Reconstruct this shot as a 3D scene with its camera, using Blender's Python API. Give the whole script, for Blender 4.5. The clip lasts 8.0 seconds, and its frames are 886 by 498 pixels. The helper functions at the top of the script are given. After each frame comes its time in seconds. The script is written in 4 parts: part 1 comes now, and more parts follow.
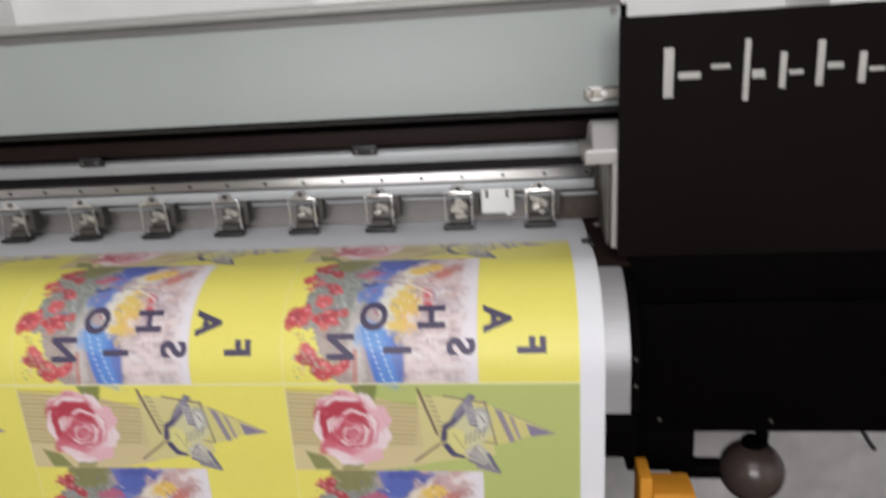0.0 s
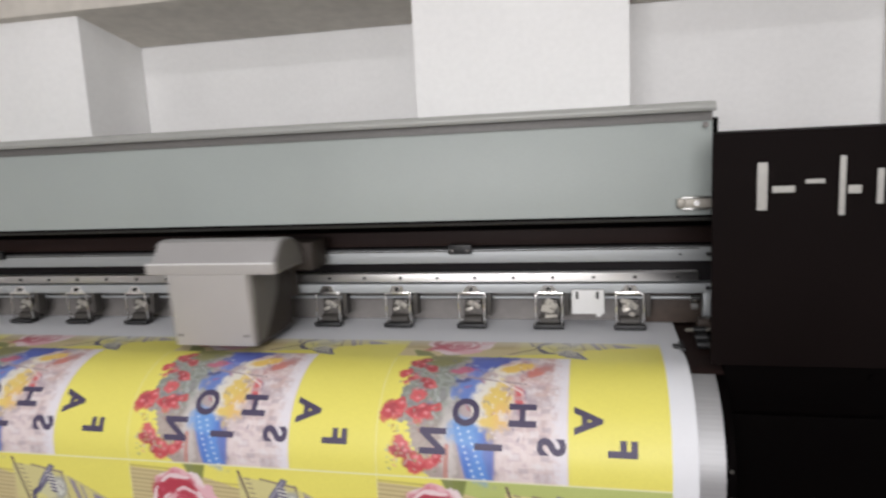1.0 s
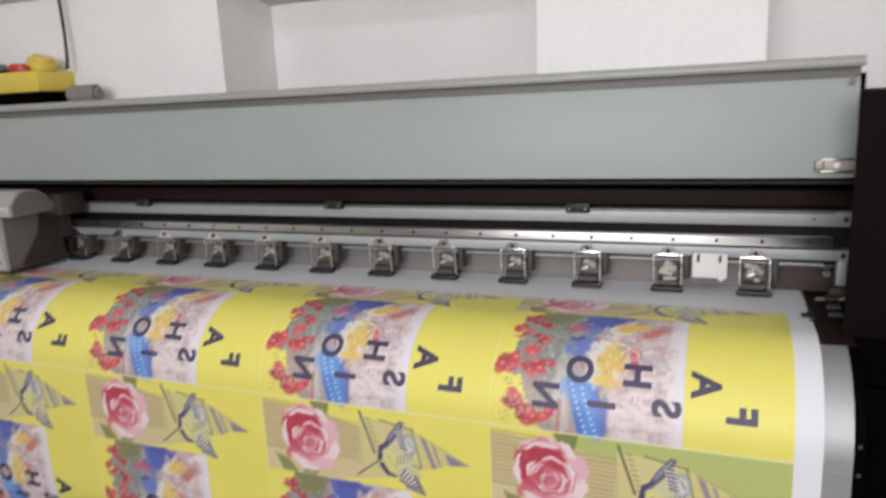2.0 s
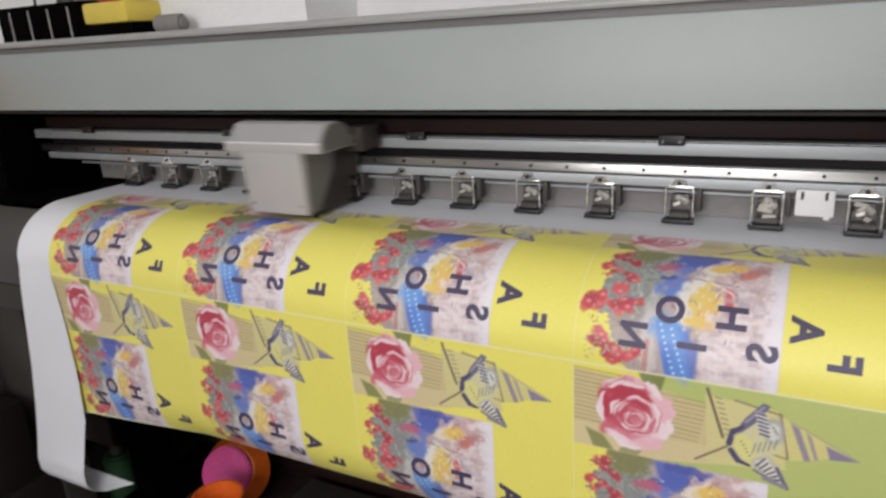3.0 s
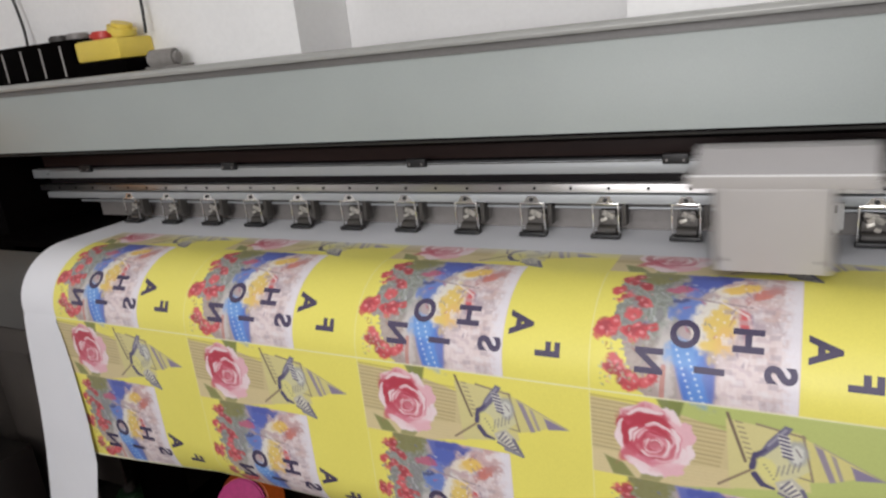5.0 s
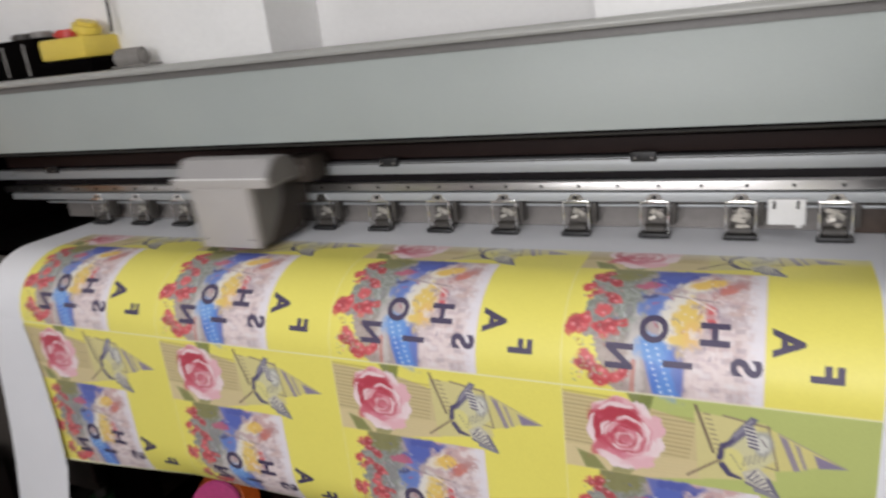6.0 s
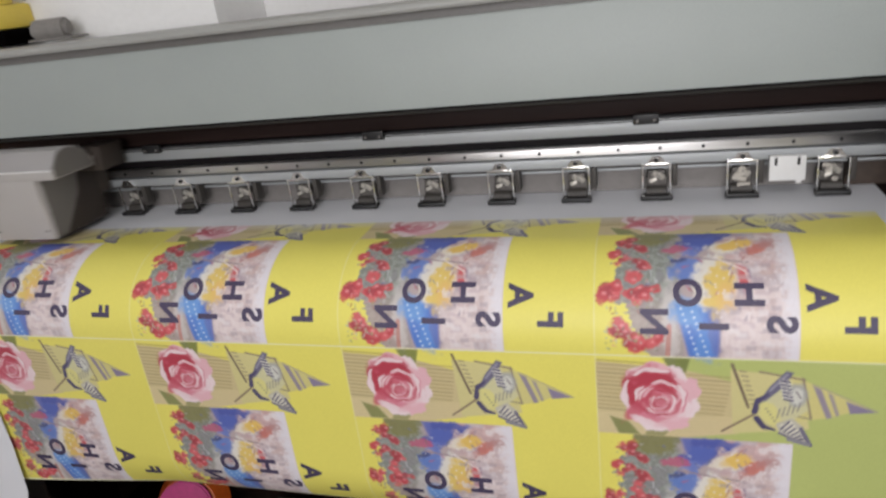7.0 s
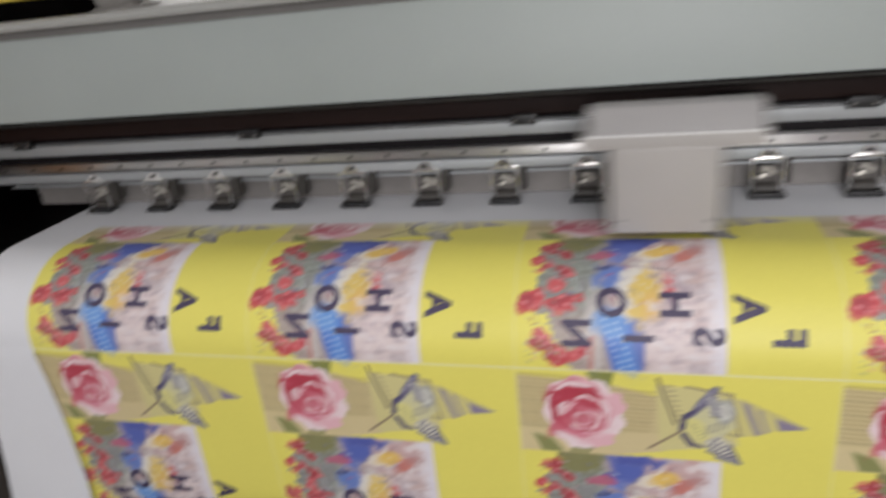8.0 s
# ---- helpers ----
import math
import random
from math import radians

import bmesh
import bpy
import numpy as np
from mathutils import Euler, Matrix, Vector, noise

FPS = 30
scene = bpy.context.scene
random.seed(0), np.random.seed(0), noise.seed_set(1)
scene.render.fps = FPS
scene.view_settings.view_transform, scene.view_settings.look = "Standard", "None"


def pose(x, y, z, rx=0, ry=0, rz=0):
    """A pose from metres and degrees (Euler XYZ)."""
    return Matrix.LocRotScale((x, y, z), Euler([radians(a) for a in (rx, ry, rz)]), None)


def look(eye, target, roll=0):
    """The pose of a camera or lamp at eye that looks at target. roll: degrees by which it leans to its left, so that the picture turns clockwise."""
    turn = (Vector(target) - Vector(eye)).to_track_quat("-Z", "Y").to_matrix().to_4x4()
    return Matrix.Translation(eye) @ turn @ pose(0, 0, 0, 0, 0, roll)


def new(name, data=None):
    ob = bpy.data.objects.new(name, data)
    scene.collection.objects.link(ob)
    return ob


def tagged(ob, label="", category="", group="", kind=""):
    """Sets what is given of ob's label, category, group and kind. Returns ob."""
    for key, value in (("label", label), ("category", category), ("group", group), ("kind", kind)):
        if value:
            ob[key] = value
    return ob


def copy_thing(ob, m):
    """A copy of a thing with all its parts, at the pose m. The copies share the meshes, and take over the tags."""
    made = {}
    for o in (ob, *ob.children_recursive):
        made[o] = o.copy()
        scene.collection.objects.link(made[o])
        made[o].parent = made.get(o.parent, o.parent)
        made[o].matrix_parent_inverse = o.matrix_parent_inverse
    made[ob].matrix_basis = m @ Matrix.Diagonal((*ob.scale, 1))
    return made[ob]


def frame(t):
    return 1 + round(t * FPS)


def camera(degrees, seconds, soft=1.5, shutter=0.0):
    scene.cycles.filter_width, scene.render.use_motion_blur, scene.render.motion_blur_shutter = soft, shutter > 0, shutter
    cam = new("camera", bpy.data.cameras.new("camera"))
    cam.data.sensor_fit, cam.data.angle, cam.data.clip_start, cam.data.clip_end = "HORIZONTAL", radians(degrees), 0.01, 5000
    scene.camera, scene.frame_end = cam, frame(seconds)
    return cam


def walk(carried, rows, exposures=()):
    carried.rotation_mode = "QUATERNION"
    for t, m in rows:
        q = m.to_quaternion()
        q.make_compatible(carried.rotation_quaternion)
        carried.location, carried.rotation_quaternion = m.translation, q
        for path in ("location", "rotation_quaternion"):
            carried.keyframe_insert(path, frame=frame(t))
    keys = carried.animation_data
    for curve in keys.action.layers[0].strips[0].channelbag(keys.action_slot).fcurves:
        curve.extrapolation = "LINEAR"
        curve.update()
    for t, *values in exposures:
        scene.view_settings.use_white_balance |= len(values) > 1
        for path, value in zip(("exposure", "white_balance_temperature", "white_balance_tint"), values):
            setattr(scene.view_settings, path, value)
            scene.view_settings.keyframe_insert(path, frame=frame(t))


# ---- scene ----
# camera: hand-held, about a metre in front of the printer
cam = camera(64.9, 8.0, soft=2.4, shutter=0.6)
PATH = [
    (0, (0.3210, -0.8018, 1.2196), (0.2041, 0.1496, 0.9345), -3.56),
    (0.2, (0.3157, -0.8110, 1.2234), (0.1697, 0.1484, 0.9820), -3.38),
    (0.5, (0.3094, -0.8244, 1.2302), (0.1349, 0.1399, 1.0311), -3.12),
    (0.8, (0.3062, -0.8367, 1.2388), (0.1112, 0.1284, 1.0639), -2.98),
    (1, (0.3046, -0.8430, 1.2439), (0.0812, 0.1194, 1.0893), -2.88),
    (1.3, (0.3012, -0.8489, 1.2481), (0.0317, 0.0997, 1.0824), -3.04),
    (1.5, (0.2981, -0.8528, 1.2488), (-0.0004, 0.0869, 1.0820), -3.15),
    (1.8, (0.2929, -0.8603, 1.2476), (-0.0504, 0.0619, 1.0698), -2.88),
    (2, (0.2904, -0.8627, 1.2469), (-0.0757, 0.0442, 1.0383), -2.70),
    (2.2, (0.2890, -0.8512, 1.2550), (-0.1028, 0.0398, 1.0258), -2.97),
    (3.3, (0.2581, -0.8587, 1.2496), (-0.2173, -0.0356, 0.9393), -4.56),
    (3.5, (0.2535, -0.8663, 1.2538), (-0.2366, -0.0504, 0.9471), -5.49),
    (4, (0.2467, -0.8659, 1.2695), (-0.2425, -0.0415, 0.9846), -6.02),
    (4.5, (0.2580, -0.8496, 1.2854), (-0.2208, -0.0192, 1.0005), -6.43),
    (4.7, (0.2502, -0.8425, 1.2833), (-0.2128, -0.0044, 0.9945), -6.39),
    (5.8, (0.2571, -0.8365, 1.2902), (-0.1910, 0.0065, 0.9926), -6.37),
    (6, (0.2559, -0.8432, 1.2901), (-0.1662, 0.0120, 0.9892), -6.38),
    (6.2, (0.2482, -0.8400, 1.2776), (-0.1325, 0.0298, 0.9637), -6.96),
    (6.4, (0.2400, -0.8365, 1.2844), (-0.1098, 0.0454, 0.9684), -7.00),
    (6.5, (0.2182, -0.8332, 1.2890), (-0.0979, 0.0654, 0.9846), -6.34),
    (7, (0.0780, -0.8571, 1.3139), (-0.2091, 0.0283, 0.9485), -7.37),
    (7.1, (0.0552, -0.8561, 1.2993), (-0.2120, 0.0332, 0.9283), -7.26),
    (7.2, (0.0292, -0.8444, 1.2966), (-0.2139, 0.0532, 0.9289), -6.37),
    (7.4, (-0.0293, -0.8271, 1.2862), (-0.2375, 0.0805, 0.9215), -5.89),
    (7.5, (-0.0732, -0.8154, 1.2891), (-0.2772, 0.0915, 0.9204), -5.39),
    (7.8, (-0.1725, -0.7775, 1.2943), (-0.4013, 0.1304, 0.9431), -6.27),
    (8, (-0.2413, -0.7722, 1.2923), (-0.4983, 0.1185, 0.9173), -6.46),
]
walk(cam, [(t, look(eye, target, roll)) for t, eye, target, roll in PATH], exposures=[(0.0, -0.18), (1.0, -0.15), (6.0, -0.18), (8.0, -0.28)])

# world and lamps: a white room lit by a ceiling tube and an added fill lamp
world = bpy.data.worlds.new("room_world")
world.use_nodes = True
world.node_tree.nodes["Background"].inputs[0].default_value = (0.9, 0.95, 1.0, 1)
world.node_tree.nodes["Background"].inputs[1].default_value = 0.05
scene.world = world


def area_lamp(name, x, y, z, length, width, watts, colour, tip=0, turn=0):
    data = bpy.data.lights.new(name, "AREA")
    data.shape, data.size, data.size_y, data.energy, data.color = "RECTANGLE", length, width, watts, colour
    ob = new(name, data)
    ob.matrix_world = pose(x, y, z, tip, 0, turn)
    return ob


area_lamp("ceiling_tube", 0.25, -1.60, 2.62, 1.15, 0.08, 12, (1.0, 0.98, 1.0))
# soft fill added behind the camera; no window stands there
area_lamp("fill_light", 0.25, -3.00, 1.74, 1.65, 1.2, 65, (1.0, 0.98, 1.0), 81, -10)


# ---- materials ----
def material(name, colour, rough=0.5, metal=0.0, grain=60.0, vary=0.08, bump=0.02, stain=0.06, spec=0.5, stretch=(1, 1, 1), emit=0.0, brushed=0.0, buckle=0.0):
    m = bpy.data.materials.new(name)
    m.use_nodes = True
    nt = m.node_tree
    b = nt.nodes["Principled BSDF"]
    co = nt.nodes.new("ShaderNodeTexCoord")
    mp = nt.nodes.new("ShaderNodeMapping")
    mp.inputs["Scale"].default_value = stretch
    nt.links.new(co.outputs["Object"], mp.inputs["Vector"])
    fine, broad = nt.nodes.new("ShaderNodeTexNoise"), nt.nodes.new("ShaderNodeTexNoise")
    fine.inputs["Scale"].default_value, fine.inputs["Detail"].default_value = grain, 4
    broad.inputs["Scale"].default_value, broad.inputs["Detail"].default_value = 5.0, 3
    for n in (fine, broad):
        nt.links.new(mp.outputs[0], n.inputs["Vector"])
    last = None
    for n, amount in ((fine, vary), (broad, stain)):
        mix = nt.nodes.new("ShaderNodeMix")
        mix.data_type, mix.blend_type = "RGBA", "MULTIPLY"
        mix.inputs[0].default_value = 1.0
        ramp = nt.nodes.new("ShaderNodeMapRange")
        ramp.inputs[1].default_value, ramp.inputs[2].default_value = 0.3, 0.7
        ramp.inputs[3].default_value, ramp.inputs[4].default_value = 1 - amount, 1 + amount
        nt.links.new(n.outputs[0], ramp.inputs[0])
        if last is None:
            mix.inputs[6].default_value = (*colour, 1)
        else:
            nt.links.new(last, mix.inputs[6])
        nt.links.new(ramp.outputs[0], mix.inputs[7])
        last = mix.outputs[2]
    nt.links.new(last, b.inputs["Base Color"])
    rr = nt.nodes.new("ShaderNodeMapRange")
    rr.inputs[3].default_value, rr.inputs[4].default_value = max(rough - 0.08, 0.03), min(rough + 0.1, 1)
    nt.links.new(broad.outputs[0], rr.inputs[0])
    nt.links.new(rr.outputs[0], b.inputs["Roughness"])
    b.inputs["Metallic"].default_value = metal
    b.inputs["Specular IOR Level"].default_value = spec
    if bump:
        bp = nt.nodes.new("ShaderNodeBump")
        bp.inputs["Strength"].default_value, bp.inputs["Distance"].default_value = bump, 0.002
        nt.links.new(fine.outputs[0], bp.inputs["Height"])
        nt.links.new(bp.outputs[0], b.inputs["Normal"])
    if buckle:
        wave, bend = nt.nodes.new("ShaderNodeTexNoise"), nt.nodes.new("ShaderNodeBump")
        wave.inputs["Scale"].default_value, wave.inputs["Detail"].default_value = 7.0, 1
        bend.inputs["Strength"].default_value, bend.inputs["Distance"].default_value = buckle, 0.02
        nt.links.new(co.outputs["Object"], wave.inputs["Vector"])
        nt.links.new(wave.outputs[0], bend.inputs["Height"])
        nt.links.new(bend.outputs[0], bp.inputs["Normal"])
    if brushed:
        tan = nt.nodes.new("ShaderNodeTangent")
        tan.direction_type, tan.axis = "RADIAL", "X"
        nt.links.new(tan.outputs[0], b.inputs["Tangent"])
        b.inputs["Anisotropic"].default_value = brushed
    if emit:
        b.inputs["Emission Color"].default_value, b.inputs["Emission Strength"].default_value = (*colour, 1), emit
    return m


def print_material():
    m = material("printed_ink_on_paper", (1, 1, 1), 0.42, grain=700, vary=0.02, bump=0.03, stain=0.02, spec=0.4, buckle=0.25)
    nt = m.node_tree
    at = nt.nodes.new("ShaderNodeAttribute")
    at.attribute_name = "ink"
    first = [n for n in nt.nodes if n.bl_idname == "ShaderNodeMix" and not n.inputs[6].is_linked][0]
    nt.links.new(at.outputs["Color"], first.inputs[6])
    return m


M = dict(
    wall=material("white_wall_paint", (0.88, 0.875, 0.865), 0.85, grain=90, vary=0.02, bump=0.04, stain=0.03),
    # scuffed white wall, its base darkened to carry the printer's shade
    lowwall=material("shaded_scuffed_wall_paint", (0.44, 0.425, 0.42), 0.8, grain=25, vary=0.10, bump=0.05, stain=0.22),
    casedark=material("near_black_plastic", (0.012, 0.010, 0.009), 0.5, spec=0.2, grain=200, vary=0.15, stain=0.2),
    backpanel=material("dark_red_brown_panel", (0.022, 0.010, 0.008), 0.6, spec=0.2, grain=60, vary=0.2, stain=0.25),
    capgrey=material("mid_grey_lid_plastic", (0.34, 0.33, 0.325), 0.5, grain=500, vary=0.03, bump=0.02, stain=0.06),
    ledge=material("cream_ledge_paint", (0.62, 0.58, 0.52), 0.7, grain=40, vary=0.06, bump=0.05, stain=0.1),
    ceiling=material("ceiling_paint", (0.82, 0.82, 0.80), 0.9, grain=60, vary=0.02),
    floor=material("dark_floor_tile", (0.050, 0.030, 0.024), 0.7, spec=0.2, grain=30, vary=0.15, stain=0.25),
    hood=material("grey_green_powder_coat", (0.325, 0.358, 0.342), 0.45, grain=500, vary=0.03, bump=0.04, stain=0.04),
    lip=material("light_grey_aluminium_edge", (0.40, 0.405, 0.385), 0.45, 0.3, grain=200, vary=0.04, stretch=(0.05, 1, 1)),
    black=material("black_powder_coat", (0.0020, 0.0015, 0.0015), 0.6, spec=0.012, grain=600, vary=0.1, bump=0.05, stain=0.15),
    cover=material("black_cover_paint", (0.0066, 0.0044, 0.0042), 0.6, spec=0.035, grain=700, vary=0.12, bump=0.06, stain=0.12),
    inside=material("dark_brown_inside_metal", (0.020, 0.011, 0.0095), 0.5, spec=0.15, grain=80, vary=0.15, stretch=(0.05, 1, 1), stain=0.2),
    gapdark=material("dark_violet_grey_paint", (0.011, 0.009, 0.010), 0.5, spec=0.15, grain=80, vary=0.15, stain=0.2, stretch=(0.05, 1, 1)),
    seal=material("dark_grey_green_flange", (0.040, 0.038, 0.035), 0.5, spec=0.2, grain=300, vary=0.08, stain=0.15, stretch=(0.1, 1, 1)),
    brown=material("brown_grey_steel", (0.075, 0.055, 0.044), 0.5, spec=0.3, grain=90, vary=0.15, stain=0.3),
    pipe=material("dull_brown_grey_pipe", (0.20, 0.17, 0.16), 0.6, grain=120, vary=0.12, stain=0.2),
    scrap=material("creamy_paper_scrap", (0.50, 0.47, 0.42), 0.6, grain=300, vary=0.08, stain=0.15),
    lipshade=material("dark_grey_lip_shade", (0.13, 0.125, 0.118), 0.5, grain=200, vary=0.06, stain=0.1),
    rail=material("satin_aluminium_rail", (0.41, 0.43, 0.44), 0.45, 0.45, grain=240, vary=0.05, bump=0.02, stretch=(0.03, 1, 1)),
    steel=material("bright_ground_steel", (0.62, 0.61, 0.60), 0.33, 0.97, brushed=0.95, grain=300, vary=0.05, bump=0.02, stretch=(0.03, 1, 1)),
    alu=material("brushed_aluminium_apron", (0.44, 0.44, 0.45), 0.55, 0.7, grain=300, vary=0.06, bump=0.03, stretch=(0.03, 1, 1)),
    apron=material("dark_grey_apron_paint", (0.060, 0.058, 0.054), 0.55, spec=0.3, grain=400, vary=0.05, stain=0.1),
    greyback=material("grey_back_plate", (0.23, 0.215, 0.205), 0.5, 0.2, grain=100, vary=0.05, stain=0.08),
    chrome=material("chromed_steel", (0.80, 0.79, 0.77), 0.15, 1.0, grain=200, vary=0.04, bump=0),
    latch=material("dull_nickel_plate", (0.34, 0.32, 0.28), 0.5, 0.5, grain=200, vary=0.1, stain=0.2),
    rubber=material("black_rubber", (0.012, 0.012, 0.013), 0.45, grain=300, vary=0.1),
    darkpart=material("dark_grey_plastic", (0.05, 0.045, 0.04), 0.5, grain=300, vary=0.1),
    white=material("white_plastic", (0.74, 0.74, 0.73), 0.4, grain=200, vary=0.02),
    cap=material("light_grey_carriage_plastic", (0.43, 0.41, 0.39), 0.45, grain=500, vary=0.02, bump=0.02, stain=0.05),
    darkpanel=material("dark_stand_panel", (0.046, 0.039, 0.034), 0.6, grain=200, vary=0.1, stain=0.2, spec=0.3),
    armgrey=material("worn_dark_steel", (0.10, 0.092, 0.085), 0.45, 0.4, grain=160, vary=0.35, bump=0.1, stain=0.3),
    glintgrey=material("worn_zinc_glint", (0.42, 0.40, 0.36), 0.4, 0.6, grain=250, vary=0.4, bump=0.1, stain=0.3),
    sidepanel=material("dark_carriage_side", (0.045, 0.036, 0.030), 0.55, spec=0.25, grain=300, vary=0.06, stain=0.15),
    # carriage plastic again, with the shade of its sides put into the colour
    capside=material("shaded_grey_carriage_plastic", (0.15, 0.14, 0.128), 0.5, grain=400, vary=0.04, stain=0.1),
    paper=material("white_transfer_paper", (0.76, 0.77, 0.80), 0.62, buckle=0.2, grain=500, vary=0.015, bump=0.02, stain=0.02),
    letter=material("dark_violet_ink", (0.070, 0.056, 0.110), 0.5, grain=600, vary=0.15, bump=0, stain=0.1),
    sign=material("pale_grey_lettering_paint", (0.44, 0.43, 0.40), 0.55, grain=200, vary=0.06, stain=0.08),
    orange=material("orange_cover_paint", (0.62, 0.26, 0.025), 0.45, grain=300, vary=0.05, stain=0.1),
    yellow=material("yellow_plastic", (0.76, 0.58, 0.09), 0.4, grain=200, vary=0.04),
    red=material("red_plastic", (0.55, 0.04, 0.03), 0.4, grain=200, vary=0.05),
    pink=material("magenta_plastic", (0.62, 0.05, 0.24), 0.4, grain=60, vary=0.1),
    bucket=material("orange_plastic", (0.85, 0.16, 0.02), 0.4, grain=60, vary=0.06),
    ball=material("dark_brown_glossy_ball", (0.055, 0.040, 0.035), 0.22, grain=60, vary=0.1),
    green=material("green_plastic", (0.010, 0.040, 0.014), 0.5, grain=60, vary=0.1),
    screen=material("blue_lit_display", (0.05, 0.10, 0.9), 0.3, grain=60, vary=0.02, emit=1.5),
    cable=material("black_cable", (0.015, 0.015, 0.015), 0.5, grain=200, vary=0.1),
    rag=material("pale_grey_cloth", (0.25, 0.235, 0.22), 0.9, grain=120, vary=0.1, bump=0.1),
    ink=print_material(),
)


# ---- mesh helpers ----
def mesh_of(name, bm, smooth=True):
    me = bpy.data.meshes.new(name)
    bmesh.ops.recalc_face_normals(bm, faces=bm.faces)
    bm.to_mesh(me)
    bm.free()
    if smooth:
        me.shade_smooth()
        me.set_sharp_from_angle(angle=radians(35))
    return me


def part(name, bm, mat, parent=None, label=""):
    me = mesh_of(name, bm) if isinstance(bm, bmesh.types.BMesh) else bm
    if mat is not None and not me.materials:
        me.materials.append(mat)
    ob = new(name, me)
    if parent is not None:
        ob.parent = parent
    if label:
        ob["label"] = label
    return ob


def thing(name, x=0, y=0, z=0, **tags):
    ob = new(name)
    ob.empty_display_size = 0.05
    ob.location = (x, y, z)
    return tagged(ob, **tags)


def box(x0, x1, y0, y1, z0, z1, bevel=0.0, bm=None, seg=2):
    own = bmesh.new()
    bmesh.ops.create_cube(own, size=1, matrix=Matrix.Translation(((x0 + x1) / 2, (y0 + y1) / 2, (z0 + z1) / 2)) @ Matrix.Diagonal((x1 - x0, y1 - y0, z1 - z0, 1)))
    if bevel:
        bmesh.ops.bevel(own, geom=own.edges[:], offset=bevel, segments=seg, affect="EDGES", profile=0.6)
    return join(bm, own)


def join(bm, own):
    if bm is None:
        return own
    me = bpy.data.meshes.new("tmp")
    own.to_mesh(me)
    own.free()
    bm.from_mesh(me)
    bpy.data.meshes.remove(me)
    return bm


def cyl(m, r, h, seg=16, bevel=0.0, r2=None, bm=None):
    own = bmesh.new()
    bmesh.ops.create_cone(own, cap_ends=True, segments=seg, radius1=r, radius2=r if r2 is None else r2, depth=h, matrix=m)
    if bevel:
        rim = [e for e in own.edges if any(len(f.verts) > 4 for f in e.link_faces)]
        bmesh.ops.bevel(own, geom=rim, offset=bevel, segments=2, affect="EDGES")
    return join(bm, own)


def extrude(profile, x0, x1, bevel=0.0, bm=None):
    """A closed outline in (y, z), drawn out along x."""
    own = bmesh.new()
    a = [own.verts.new((x0, y, z)) for y, z in profile]
    b = [own.verts.new((x1, y, z)) for y, z in profile]
    own.faces.new(a)
    own.faces.new(b)
    for i in range(len(a)):
        j = (i + 1) % len(a)
        own.faces.new((a[i], a[j], b[j], b[i]))
    if bevel:
        bmesh.ops.bevel(own, geom=own.edges[:], offset=bevel, segments=2, affect="EDGES", profile=0.6)
    return join(bm, own)


def tube(points, r, seg=8):
    cu = bpy.data.curves.new("tube", "CURVE")
    cu.dimensions, cu.bevel_depth, cu.bevel_resolution, cu.use_fill_caps = "3D", r, 2, True
    sp = cu.splines.new("NURBS")
    sp.points.add(len(points) - 1)
    for p, c in zip(sp.points, points):
        p.co = (*c, 1)
    sp.order_u, sp.use_endpoint_u = 4 if len(points) > 3 else len(points), True
    ob = new("tube", cu)
    me = bpy.data.meshes.new_from_object(ob.evaluated_get(bpy.context.evaluated_depsgraph_get()))
    bpy.data.objects.remove(ob)
    me.shade_smooth()
    return me


# ---- the sheet's way over the platen: flat, round the front apron, then hanging ----
FLAT_Z, ROUND_Y, ROUND_A, ROUND_B, LINE_Z = 0.925, 0.13, 0.132, 0.117, 0.80
_a = np.linspace(0, math.pi / 2, 200)
_py = np.concatenate([[0.45], ROUND_Y - ROUND_A * np.sin(_a), [ROUND_Y - ROUND_A]])
_pz = np.concatenate([[FLAT_Z], FLAT_Z - ROUND_B + ROUND_B * np.cos(_a), [0.10]])
_pd = np.concatenate([[0], np.cumsum(np.hypot(np.diff(_py), np.diff(_pz)))])
_line = _pd[-2] + (_pz[-2] - LINE_Z)


def sheet_at(s, lift=0.0):
    """The (y, z) of the sheet s metres above the cut line between two rows, lifted off along the normal."""
    d = _line - np.asarray(s, float)
    y, z = np.interp(d, _pd, _py), np.interp(d, _pd, _pz)
    e = 0.002
    ty, tz = np.interp(d + e, _pd, _py) - np.interp(d - e, _pd, _py), np.interp(d + e, _pd, _pz) - np.interp(d - e, _pd, _pz)
    n = np.hypot(ty, tz)
    return y + lift * tz / n, z - lift * ty / n


def curled(s, x, lift=0.0):
    """The sheet with its low end rolling back, flat at the hanging edge strip."""
    s, x = np.broadcast_arrays(np.asarray(s, float), np.asarray(x, float))
    y, z = sheet_at(s, lift)
    k = np.clip((x + 1.14) / 0.34, 0, 1) * 6.9
    d = np.clip(-0.240 - s, 0, None)
    a = k * d
    return y + np.where(a > 1e-6, (1 - np.cos(a)) / np.maximum(k, 1e-6), 0), z + d - np.where(a > 1e-6, np.sin(a) / np.maximum(k, 1e-6), d)


# ---- setting ----
def wall(name, x0, x1, y0, y1, z0, z1, mat="wall"):
    return tagged(part(name, box(x0, x1, y0, y1, z0, z1), M[mat]), kind="structure")


